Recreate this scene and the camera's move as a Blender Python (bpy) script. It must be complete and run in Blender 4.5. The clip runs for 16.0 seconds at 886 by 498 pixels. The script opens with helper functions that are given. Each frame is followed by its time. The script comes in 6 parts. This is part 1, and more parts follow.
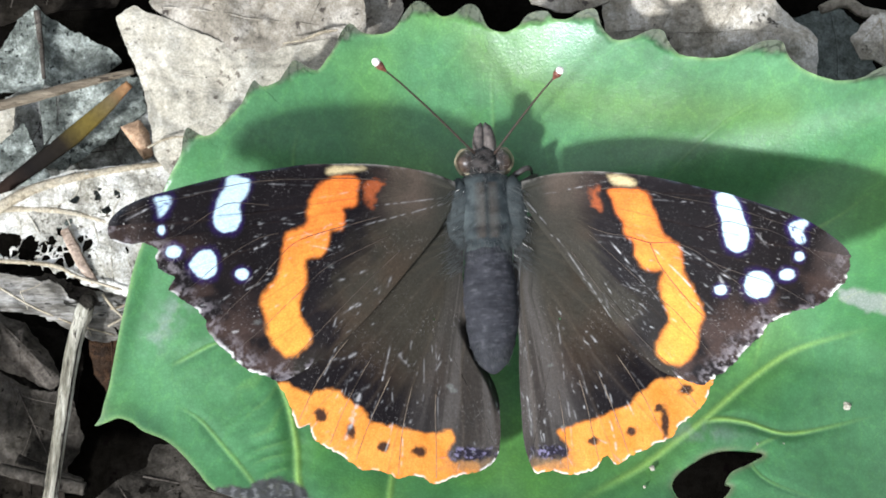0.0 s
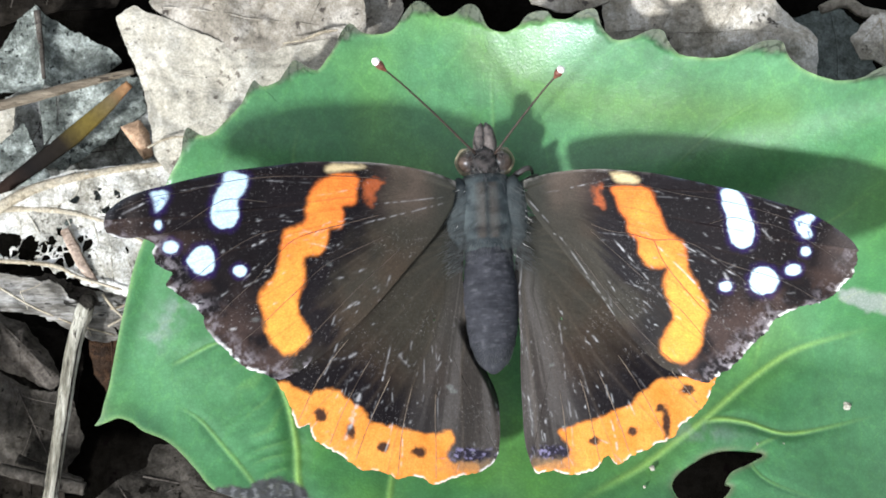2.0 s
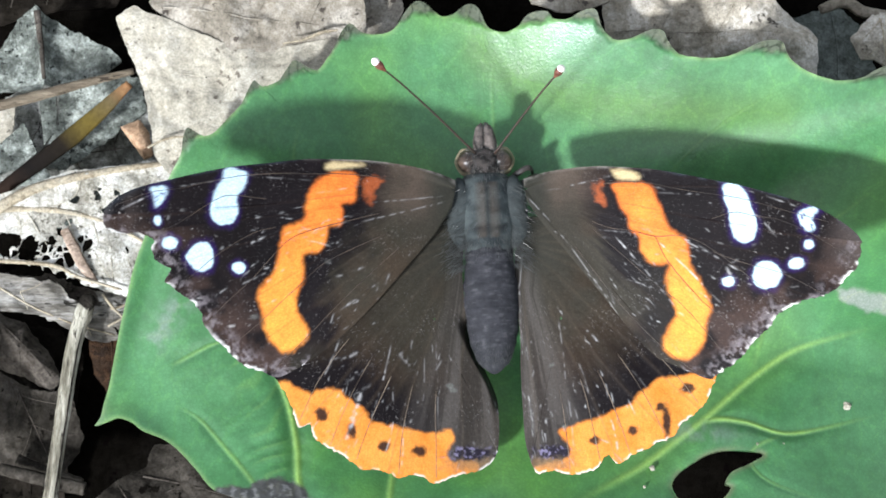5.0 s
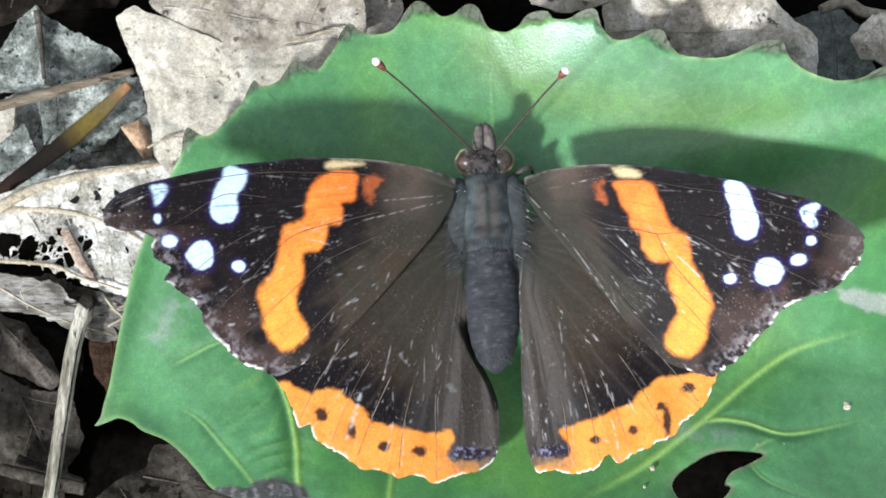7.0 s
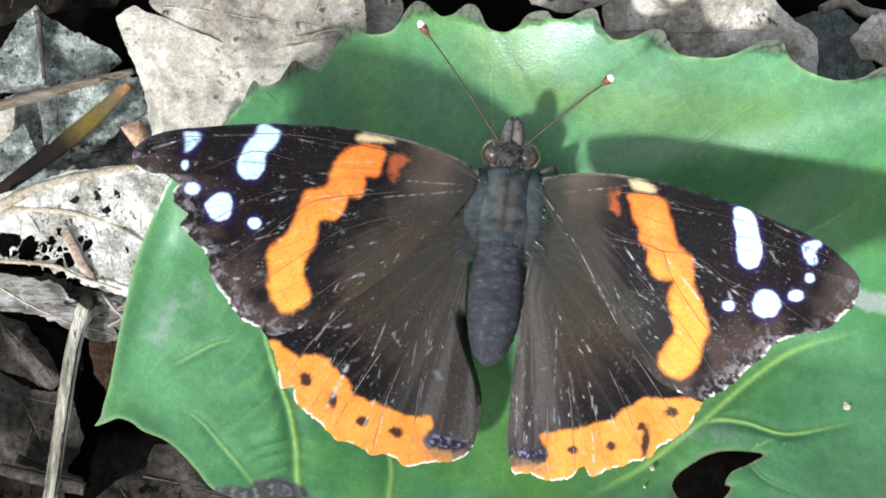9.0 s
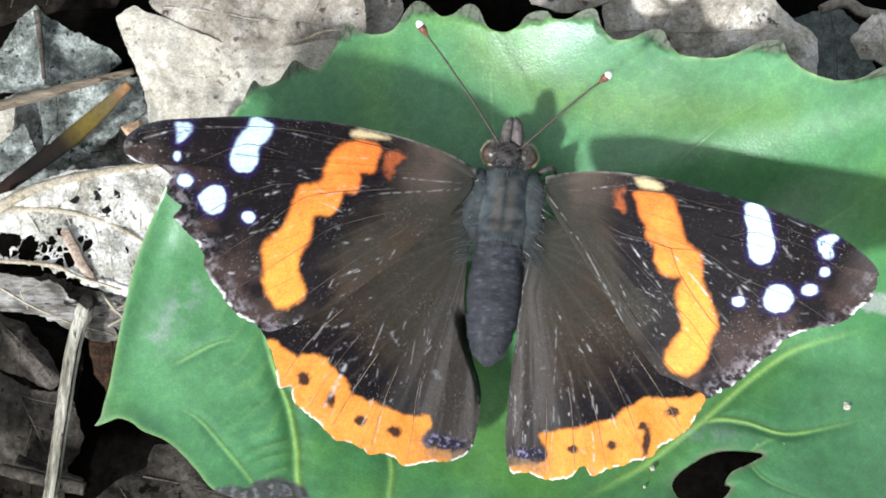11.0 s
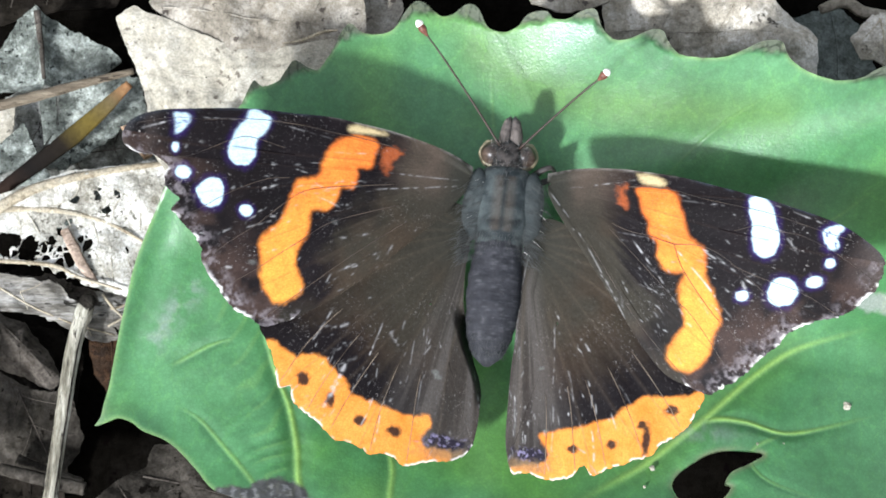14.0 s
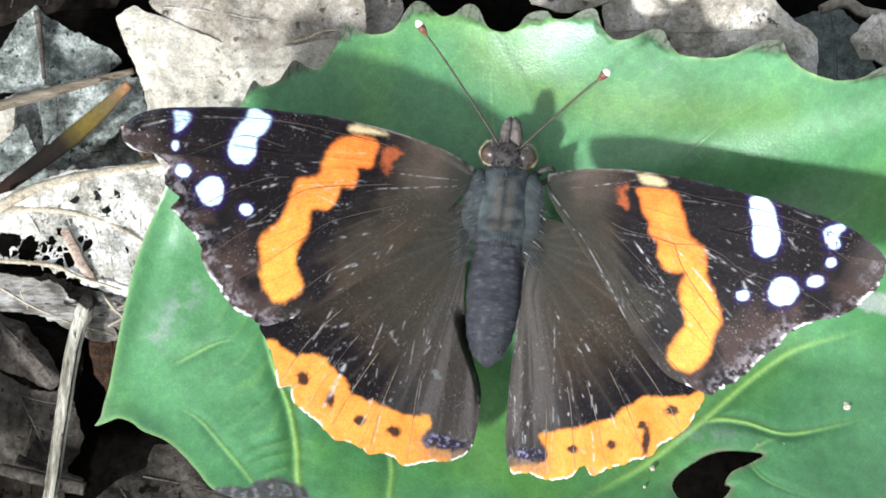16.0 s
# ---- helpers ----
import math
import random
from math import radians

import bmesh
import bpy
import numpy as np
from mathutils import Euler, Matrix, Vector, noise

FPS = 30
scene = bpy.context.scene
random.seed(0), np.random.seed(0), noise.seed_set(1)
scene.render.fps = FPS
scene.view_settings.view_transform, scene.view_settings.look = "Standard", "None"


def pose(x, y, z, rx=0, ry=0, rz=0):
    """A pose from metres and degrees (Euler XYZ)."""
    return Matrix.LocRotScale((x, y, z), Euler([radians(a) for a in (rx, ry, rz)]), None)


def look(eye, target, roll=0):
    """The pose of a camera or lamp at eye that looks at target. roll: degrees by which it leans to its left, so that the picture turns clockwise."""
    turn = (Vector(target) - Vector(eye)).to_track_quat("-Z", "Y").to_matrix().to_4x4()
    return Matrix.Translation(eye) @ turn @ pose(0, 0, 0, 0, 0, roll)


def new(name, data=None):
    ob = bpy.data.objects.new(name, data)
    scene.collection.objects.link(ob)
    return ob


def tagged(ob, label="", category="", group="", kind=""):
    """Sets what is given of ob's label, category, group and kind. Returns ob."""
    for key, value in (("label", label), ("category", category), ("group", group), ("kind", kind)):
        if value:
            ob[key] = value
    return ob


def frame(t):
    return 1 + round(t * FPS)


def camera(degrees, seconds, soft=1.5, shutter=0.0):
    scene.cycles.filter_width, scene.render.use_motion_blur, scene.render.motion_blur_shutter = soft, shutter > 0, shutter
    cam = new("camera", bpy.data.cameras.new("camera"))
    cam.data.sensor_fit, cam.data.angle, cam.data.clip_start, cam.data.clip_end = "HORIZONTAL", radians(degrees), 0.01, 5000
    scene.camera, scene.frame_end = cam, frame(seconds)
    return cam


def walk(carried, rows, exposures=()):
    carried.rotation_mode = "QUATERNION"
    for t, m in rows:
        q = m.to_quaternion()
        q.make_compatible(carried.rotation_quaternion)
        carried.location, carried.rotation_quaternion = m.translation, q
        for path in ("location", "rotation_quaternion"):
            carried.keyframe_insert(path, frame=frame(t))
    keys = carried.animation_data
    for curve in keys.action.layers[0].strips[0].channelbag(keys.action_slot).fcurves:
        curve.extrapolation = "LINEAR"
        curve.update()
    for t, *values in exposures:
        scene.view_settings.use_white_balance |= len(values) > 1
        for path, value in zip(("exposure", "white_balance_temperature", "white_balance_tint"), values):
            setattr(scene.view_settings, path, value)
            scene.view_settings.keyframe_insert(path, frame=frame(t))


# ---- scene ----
MM = 0.001

# ---- camera: a fixed close-up, looking steeply down on the leaf ----
cam = camera(22, 16.0, soft=1.8)
EYE = (0, -0.04788, 0.17870)
walk(cam, [(0, look(EYE, (0, 0, 0))), (16, look(EYE, (0, 0, 0)))], exposures=[(0, 0.92), (3, 0.97), (4, 0.93), (7, 0.94), (9, 0.96), (12, 0.98), (14, 1.02), (16, 1.15)])

# ---- light: clear sky and a sun low over the viewer's shoulder ----
SUN_ELEVATION, SUN_AZIMUTH = 41, 218
world = bpy.data.worlds.new("sky")
scene.world = world
world.use_nodes = True
sky = world.node_tree.nodes.new("ShaderNodeTexSky")
sky.sky_type, sky.sun_disc = "NISHITA", False
sky.sun_elevation, sky.sun_rotation = radians(SUN_ELEVATION), radians(SUN_AZIMUTH)
world.node_tree.nodes["Background"].inputs["Strength"].default_value = 0.175
hazy = world.node_tree.nodes.new("ShaderNodeHueSaturation")
hazy.inputs["Saturation"].default_value = 0.45
world.node_tree.links.new(sky.outputs["Color"], hazy.inputs["Color"])
world.node_tree.links.new(hazy.outputs["Color"], world.node_tree.nodes["Background"].inputs["Color"])
sun = new("sun", bpy.data.lights.new("sun", "SUN"))
sun.data.energy, sun.data.angle, sun.data.color = 4.0, radians(5.0), (0.95, 1.0, 1.1)
az, el = radians(SUN_AZIMUTH), radians(SUN_ELEVATION)
toward_sun = Vector((math.sin(az) * math.cos(el), math.cos(az) * math.cos(el), math.sin(el)))
sun.matrix_world = look(toward_sun * 2, (0, 0, 0))


# ---- numeric helpers ----
def hash_grid(i, j, seed):
    n = (i.astype(np.int64) * 374761393 + j.astype(np.int64) * 668265263 + seed * 1442695041) & 0x7FFFFFFF
    n = ((n ^ (n >> 13)) * 1274126177) & 0x7FFFFFFF
    return ((n ^ (n >> 16)) & 0xFFFF) / 65535.0


def grain(x, y, size, seed=0):
    """Smooth value noise in 0..1 with features of that size."""
    u, v = x / size + 517.3, y / size + 911.7
    i, j = np.floor(u), np.floor(v)
    a, b = u - i, v - j
    a, b = a * a * (3 - 2 * a), b * b * (3 - 2 * b)
    top = hash_grid(i, j, seed) * (1 - a) + hash_grid(i + 1, j, seed) * a
    low = hash_grid(i, j + 1, seed) * (1 - a) + hash_grid(i + 1, j + 1, seed) * a
    return top * (1 - b) + low * b


def layered(x, y, size, seed=0, octaves=3):
    total, weight, amp = 0.0, 0.0, 1.0
    for k in range(octaves):
        total = total + amp * grain(x, y, size / 2 ** k, seed + 31 * k)
        weight, amp = weight + amp, amp * 0.55
    return total / weight


def step(a, b, v):
    t = np.clip((v - a) / (b - a), 0, 1)
    return t * t * (3 - 2 * t)


def inside(poly, x, y):
    """Signed distance to a closed outline, positive inside."""
    p = np.array(poly)
    q = np.roll(p, -1, 0)
    best = np.full(np.shape(x), 1e9)
    flip = np.zeros(np.shape(x), bool)
    for (ax, ay), (bx, by) in zip(p, q):
        ex, ey = bx - ax, by - ay
        t = np.clip(((x - ax) * ex + (y - ay) * ey) / (ex * ex + ey * ey + 1e-12), 0, 1)
        best = np.minimum(best, (x - ax - t * ex) ** 2 + (y - ay - t * ey) ** 2)
        flip ^= ((ay > y) != (by > y)) & (x < ex * (y - ay) / (by - ay if by != ay else 1e-9) + ax)
    d = np.sqrt(best)
    return np.where(flip, d, -d)


def along(line, x, y):
    """Distance to an open line, and how far along it (0..1) the nearest point lies."""
    p = np.array(line)
    best, pos = np.full(np.shape(x), 1e9), np.zeros(np.shape(x))
    for k in range(len(p) - 1):
        (ax, ay), (bx, by) = p[k], p[k + 1]
        ex, ey = bx - ax, by - ay
        t = np.clip(((x - ax) * ex + (y - ay) * ey) / (ex * ex + ey * ey + 1e-12), 0, 1)
        d = (x - ax - t * ex) ** 2 + (y - ay - t * ey) ** 2
        pos = np.where(d < best, (k + t) / (len(p) - 1), pos)
        best = np.minimum(best, d)
    return np.sqrt(best), pos


def smooth_line(points, per=8, closed=False):
    """A Catmull-Rom curve through the points."""
    p = np.array(points, float)
    p = np.vstack([p[-1], p, p[:2]]) if closed else np.vstack([2 * p[0] - p[1], p, 2 * p[-1] - p[-2]])
    out = []
    for k in range(1, len(p) - 2):
        a, b, c, d = p[k - 1:k + 3]
        for s in range(per):
            t = s / per
            out.append(0.5 * (2 * b + (c - a) * t + (2 * a - 5 * b + 4 * c - d) * t * t + (3 * b - a - 3 * c + d) * t ** 3))
    if not closed:
        out.append(p[-2])
    return np.array(out)


def resample(line, n, closed=False):
    q = np.vstack([line, line[:1]]) if closed else line
    s = np.concatenate([[0], np.cumsum(np.linalg.norm(np.diff(q, axis=0), axis=1))])
    at = np.linspace(0, s[-1], n, endpoint=not closed)
    return np.stack([np.interp(at, s, q[:, k]) for k in range(q.shape[1])], 1)


def build_mesh(name, verts, quads, tris=(), colour=None):
    """verts in mm; quads and tris are index arrays."""
    quads, tris = np.array(quads, np.int32).reshape(-1, 4), np.array(tris, np.int32).reshape(-1, 3)
    me = bpy.data.meshes.new(name)
    me.vertices.add(len(verts))
    me.vertices.foreach_set("co", (np.asarray(verts, np.float32) * MM).ravel())
    loops = np.concatenate([quads.ravel(), tris.ravel()])
    totals = np.concatenate([np.full(len(quads), 4), np.full(len(tris), 3)]).astype(np.int32)
    me.loops.add(len(loops))
    me.loops.foreach_set("vertex_index", loops.astype(np.int32))
    me.polygons.add(len(totals))
    me.polygons.foreach_set("loop_start", np.concatenate([[0], np.cumsum(totals)[:-1]]).astype(np.int32))
    me.polygons.foreach_set("use_smooth", np.ones(len(totals), bool))
    me.update(calc_edges=True)
    me.validate()
    if colour is not None:
        layer = me.color_attributes.new("pigment", "FLOAT_COLOR", "POINT")
        layer.data.foreach_set("color", np.concatenate([colour, np.ones((len(colour), 1))], 1).astype(np.float32).ravel())
    return me


def shell(verts, quads, thick):
    """Gives a sheet thickness: an underside, and a rim along every open edge."""
    n = len(verts)
    under = verts - np.array([0, 0, thick])
    edges = np.concatenate([quads[:, [k, (k + 1) % 4]] for k in range(4)])
    key = np.sort(edges, 1)
    key = key[:, 0].astype(np.int64) * n + key[:, 1]
    _, first, count = np.unique(key, return_index=True, return_counts=True)
    rim = edges[first[count == 1]]
    ids, flat = np.unique(rim, return_inverse=True)
    rim, m = flat.reshape(rim.shape) + 2 * n, len(ids)
    sides = np.stack([rim[:, 1], rim[:, 0], rim[:, 0] + m, rim[:, 1] + m], 1)
    return np.vstack([verts, under, verts[ids], under[ids]]), np.vstack([quads, quads[:, ::-1] + n, sides]), ids


def fan(rim, centre, rings, power=1.0):
    """A sheet of rings between a centre and a closed rim: plan points, quads, ring fraction."""
    m = len(rim)
    f = (np.linspace(0.004, 1, rings)) ** power
    pts = centre + f[:, None, None] * (rim[None] - centre)
    i, j = np.meshgrid(np.arange(rings - 1), np.arange(m), indexing="ij")
    jj = (j + 1) % m
    quads = np.stack([i * m + j, (i + 1) * m + j, (i + 1) * m + jj, i * m + jj], -1).reshape(-1, 4)
    return pts.reshape(-1, 2), quads, np.repeat(f, m)


def used_only(verts, quads, colour=None):
    ids, flat = np.unique(quads, return_inverse=True)
    return verts[ids], flat.reshape(quads.shape), None if colour is None else colour[ids]


def part(name, mesh, material, parent, label=""):
    ob = new(name, mesh)
    if material:
        mesh.materials.append(material)
    ob.parent = parent
    return tagged(ob, label)


def tube(path, radii, sides=10, squash=1.0, ridge=0.0, seed=0):
    """A tapering tube along a path, in mm, closed at both ends."""
    p, radii = np.array(path, float), np.array(radii, float)
    t = np.gradient(p, axis=0)
    t /= np.linalg.norm(t, axis=1)[:, None]
    up = np.array([0, 0, 1.0]) if abs(t[0][2]) < 0.9 else np.array([0, 1.0, 0])
    a = np.cross(t, up)
    a /= np.linalg.norm(a, axis=1)[:, None]
    b = np.cross(a, t)
    ang = np.linspace(0, 2 * np.pi, sides, endpoint=False)
    rnd = np.random.RandomState(seed)
    lump = 1 + ridge * (rnd.rand(sides) - 0.5)
    ring = radii[:, None, None] * lump[None, :, None] * (np.cos(ang)[None, :, None] * a[:, None] + squash * np.sin(ang)[None, :, None] * b[:, None])
    v = (p[:, None] + ring).reshape(-1, 3)
    n = len(p)
    i, j = np.meshgrid(np.arange(n - 1), np.arange(sides), indexing="ij")
    jj = (j + 1) % sides
    q = np.stack([i * sides + j, i * sides + jj, (i + 1) * sides + jj, (i + 1) * sides + j], -1).reshape(-1, 4)
    v = np.vstack([v, p[0], p[-1]])
    k = np.arange(sides)
    kk = (k + 1) % sides
    caps = np.vstack([np.stack([kk, k, np.full(sides, n * sides)], 1), np.stack([(n - 1) * sides + k, (n - 1) * sides + kk, np.full(sides, n * sides + 1)], 1)])
    return v, q, caps


# ---- materials ----
def shader(name):
    m = bpy.data.materials.new(name)
    m.use_nodes = True
    return m, m.node_tree.nodes, m.node_tree.links, m.node_tree.nodes["Principled BSDF"]


def noise_node(nodes, links, where, scale, detail=4.0, rough=0.6):
    n = nodes.new("ShaderNodeTexNoise")
    n.inputs["Scale"].default_value, n.inputs["Detail"].default_value, n.inputs["Roughness"].default_value = scale, detail, rough
    links.new(where, n.inputs["Vector"])
    return n


def ramp_node(nodes, links, fac, stops):
    r = nodes.new("ShaderNodeValToRGB")
    while len(r.color_ramp.elements) < len(stops):
        r.color_ramp.elements.new(0.5)
    for e, (at, c) in zip(r.color_ramp.elements, stops):
        e.position, e.color = at, (*c, 1)
    links.new(fac, r.inputs["Fac"])
    return r


def mix_node(nodes, links, kind, fac, a, b):
    m = nodes.new("ShaderNodeMix")
    m.data_type, m.blend_type = "RGBA", kind
    for value, socket in ((fac, m.inputs[0]), (a, m.inputs[6]), (b, m.inputs[7])):
        if isinstance(value, (int, float)):
            socket.default_value = value
        elif isinstance(value, tuple):
            socket.default_value = (*value, 1)
        else:
            links.new(value, socket)
    return m.outputs[2]


def bump_node(nodes, links, bsdf, height, strength, distance):
    b = nodes.new("ShaderNodeBump")
    b.inputs["Strength"].default_value, b.inputs["Distance"].default_value = strength, distance
    links.new(height, b.inputs["Height"])
    links.new(b.outputs["Normal"], bsdf.inputs["Normal"])


def litter_material(name, dark, mid, pale, spot, roughness=0.85, patch=320.0, specks=0.5, fibre=False, gloss=0.12, mottle=0.66, crease=0.5, netted=0.8):
    """Dead plant tissue: blotches, fine mottling, dark specks and a dry, fibrous relief."""
    m, nodes, links, bsdf = shader(name)
    where = nodes.new("ShaderNodeTexCoord").outputs["Object"]
    if fibre:
        mp = nodes.new("ShaderNodeMapping")
        mp.inputs["Scale"].default_value = (1.0, 0.12, 1.0) if fibre == "y" else (0.12, 1.0, 1.0)
        links.new(where, mp.inputs["Vector"])
        where = mp.outputs["Vector"]
    big = noise_node(nodes, links, where, patch, 9, 0.72)
    fine = noise_node(nodes, links, where, patch * 9, 6, 0.75)
    base = ramp_node(nodes, links, big.outputs["Fac"], [(0.32, dark), (0.48, mid), (0.64, pale)])
    tone = ramp_node(nodes, links, fine.outputs["Fac"], [(0.36, (mottle, mottle * 0.98, mottle * 0.95)), (0.6, (1.12, 1.12, 1.12))])
    col = mix_node(nodes, links, "MULTIPLY", 1.0, base.outputs["Color"], tone.outputs["Color"])
    grit = noise_node(nodes, links, where, 5200, 3, 0.7)
    sand = ramp_node(nodes, links, grit.outputs["Fac"], [(0.34, (0.74, 0.73, 0.72)), (0.62, (1.14, 1.14, 1.14))])
    col = mix_node(nodes, links, "MULTIPLY", 1.0, col, sand.outputs["Color"])
    # a net of small veins, warped
    bent = nodes.new("ShaderNodeVectorMath")
    bent.operation = "MULTIPLY_ADD"
    bent.inputs[1].default_value = (0.0007, 0.0007, 0.0007)
    links.new(fine.outputs["Color"], bent.inputs[0])
    links.new(where, bent.inputs[2])
    cells = nodes.new("ShaderNodeTexVoronoi")
    cells.feature = "DISTANCE_TO_EDGE"
    cells.inputs["Scale"].default_value = 950
    links.new(bent.outputs["Vector"], cells.inputs["Vector"])
    net = ramp_node(nodes, links, cells.outputs["Distance"], [(0.0, (0.78, 0.77, 0.75)), (0.12, (1, 1, 1))])
    col = mix_node(nodes, links, "MULTIPLY", netted, col, net.outputs["Color"])
    # dark specks, gathered in clusters
    dots = noise_node(nodes, links, where, patch * 5.5, 3, 0.6)
    crowd = noise_node(nodes, links, where, patch * 0.9, 3, 0.6)
    joint = nodes.new("ShaderNodeMath")
    joint.operation = "MULTIPLY_ADD"
    joint.inputs[1].default_value = 0.55
    links.new(crowd.outputs["Fac"], joint.inputs[0])
    links.new(dots.outputs["Fac"], joint.inputs[2])
    mask = ramp_node(nodes, links, joint.outputs["Value"], [(0.88 + 0.08 * (1 - specks), (0, 0, 0)), (0.95 + 0.05 * (1 - specks), (1, 1, 1))])
    col = mix_node(nodes, links, "MIX", mask.outputs["Color"], col, spot)
    links.new(col, bsdf.inputs["Base Color"])
    bsdf.inputs["Roughness"].default_value = roughness
    bsdf.inputs["Specular IOR Level"].default_value = gloss
    # soft creases between flat facets, as in crumpled paper
    swirl = nodes.new("ShaderNodeVectorMath")
    swirl.operation = "MULTIPLY_ADD"
    swirl.inputs[1].default_value = (0.006, 0.006, 0.006)
    links.new(big.outputs["Color"], swirl.inputs[0])
    links.new(where, swirl.inputs[2])
    facets = nodes.new("ShaderNodeTexVoronoi")
    facets.inputs["Scale"].default_value = 230
    links.new(swirl.outputs["Vector"], facets.inputs["Vector"])
    relief = nodes.new("ShaderNodeMath")
    relief.operation = "MULTIPLY_ADD"
    relief.inputs[1].default_value = 4.0 * crease
    links.new(facets.outputs["Distance"], relief.inputs[0])
    rasp = nodes.new("ShaderNodeMath")
    rasp.operation = "MULTIPLY_ADD"
    rasp.inputs[1].default_value = 0.5
    links.new(grit.outputs["Fac"], rasp.inputs[0])
    links.new(fine.outputs["Fac"], rasp.inputs[2])
    links.new(rasp.outputs["Value"], relief.inputs[2])
    bump_node(nodes, links, bsdf, relief.outputs["Value"], 0.6, 0.0002)
    return m


def pigment_material(name, roughness, cell, relief, spec=0.3, dust=0.0):
    """Pigment laid down on the surface, broken up by fine scales and a dusting of pale ones."""
    m, nodes, links, bsdf = shader(name)
    where = nodes.new("ShaderNodeTexCoord").outputs["Object"]
    pig = nodes.new("ShaderNodeAttribute")
    pig.attribute_name = "pigment"
    fine = noise_node(nodes, links, where, cell, 3, 0.7)
    tone = ramp_node(nodes, links, fine.outputs["Fac"], [(0.3, (0.8, 0.8, 0.8)), (0.68, (1.15, 1.15, 1.15))])
    col = mix_node(nodes, links, "MULTIPLY", 1.0, pig.outputs["Color"], tone.outputs["Color"])
    if dust:
        grains = noise_node(nodes, links, where, cell * 0.9, 2, 0.6)
        spread = noise_node(nodes, links, where, 300, 5, 0.75)
        a = ramp_node(nodes, links, grains.outputs["Fac"], [(0.6, (0, 0, 0)), (0.74, (1, 1, 1))])
        b = ramp_node(nodes, links, spread.outputs["Fac"], [(0.47, (0.05, 0.05, 0.05)), (0.64, (1, 1, 1))])
        both = mix_node(nodes, links, "MULTIPLY", 1.0, a.outputs["Color"], b.outputs["Color"])
        pale = mix_node(nodes, links, "MULTIPLY", 1.0, both, (dust, dust * 0.93, dust * 0.9))
        col = mix_node(nodes, links, "ADD", 1.0, col, pale)
    links.new(col, bsdf.inputs["Base Color"])
    bsdf.inputs["Roughness"].default_value = roughness
    bsdf.inputs["Specular IOR Level"].default_value = spec
    bump_node(nodes, links, bsdf, fine.outputs["Fac"], 0.5, relief)
    return m


def wing_material():
    """Wing scales: pigment, with pale grains and vein-wise strokes for lost scales and painted glints."""
    m, nodes, links, bsdf = shader("wing_scales")
    where = nodes.new("ShaderNodeTexCoord").outputs["Object"]
    pig, run = nodes.new("ShaderNodeAttribute"), nodes.new("ShaderNodeAttribute")
    pig.attribute_name, run.attribute_name = "pigment", "flow"
    parts_of = nodes.new("ShaderNodeSeparateXYZ")
    links.new(run.outputs["Vector"], parts_of.inputs["Vector"])
    stretch = nodes.new("ShaderNodeMapping")
    stretch.inputs["Scale"].default_value = (1.0, 0.3, 0.0)
    links.new(run.outputs["Vector"], stretch.inputs["Vector"])
    fine = noise_node(nodes, links, where, 7000, 3, 0.7)
    silk = noise_node(nodes, links, stretch.outputs["Vector"], 5.0, 3, 0.65)
    tone = ramp_node(nodes, links, fine.outputs["Fac"], [(0.3, (0.78, 0.78, 0.78)), (0.68, (1.2, 1.2, 1.2))])
    satin = ramp_node(nodes, links, silk.outputs["Fac"], [(0.3, (0.88, 0.88, 0.9)), (0.7, (1.12, 1.12, 1.1))])
    col = mix_node(nodes, links, "MULTIPLY", 1.0, pig.outputs["Color"], tone.outputs["Color"])
    col = mix_node(nodes, links, "MULTIPLY", 1.0, col, satin.outputs["Color"])
    pale_strokes = noise_node(nodes, links, stretch.outputs["Vector"], 8.5, 2, 0.6)
    grains = noise_node(nodes, links, where, 4800, 2, 0.6)
    a = ramp_node(nodes, links, pale_strokes.outputs["Fac"], [(0.64, (0, 0, 0)), (0.74, (1, 1, 1))])
    b = ramp_node(nodes, links, grains.outputs["Fac"], [(0.62, (0, 0, 0)), (0.78, (0.6, 0.6, 0.6))])
    either = mix_node(nodes, links, "LIGHTEN", 1.0, a.outputs["Color"], b.outputs["Color"])
    worn = mix_node(nodes, links, "MULTIPLY", 1.0, either, parts_of.outputs["Z"])
    col = mix_node(nodes, links, "MIX", worn, col, (0.2, 0.185, 0.175))
    links.new(col, bsdf.inputs["Base Color"])
    bsdf.inputs["Roughness"].default_value = 0.55
    bsdf.inputs["Specular IOR Level"].default_value = 0.06
    both = nodes.new("ShaderNodeMath")
    both.operation = "MULTIPLY_ADD"
    both.inputs[1].default_value = 0.8
    links.new(silk.outputs["Fac"], both.inputs[0])
    links.new(fine.outputs["Fac"], both.inputs[2])
    bump_node(nodes, links, bsdf, both.outputs["Value"], 0.5, 0.00004)
    return m


def plain_material(name, dark, pale, scale, roughness, spec=0.3, relief=0.00005):
    m, nodes, links, bsdf = shader(name)
    where = nodes.new("ShaderNodeTexCoord").outputs["Object"]
    n = noise_node(nodes, links, where, scale, 5, 0.65)
    r = ramp_node(nodes, links, n.outputs["Fac"], [(0.32, dark), (0.68, pale)])
    links.new(r.outputs["Color"], bsdf.inputs["Base Color"])
    bsdf.inputs["Roughness"].default_value = roughness
    bsdf.inputs["Specular IOR Level"].default_value = spec
    bump_node(nodes, links, bsdf, n.outputs["Fac"], 0.5, relief)
    return m


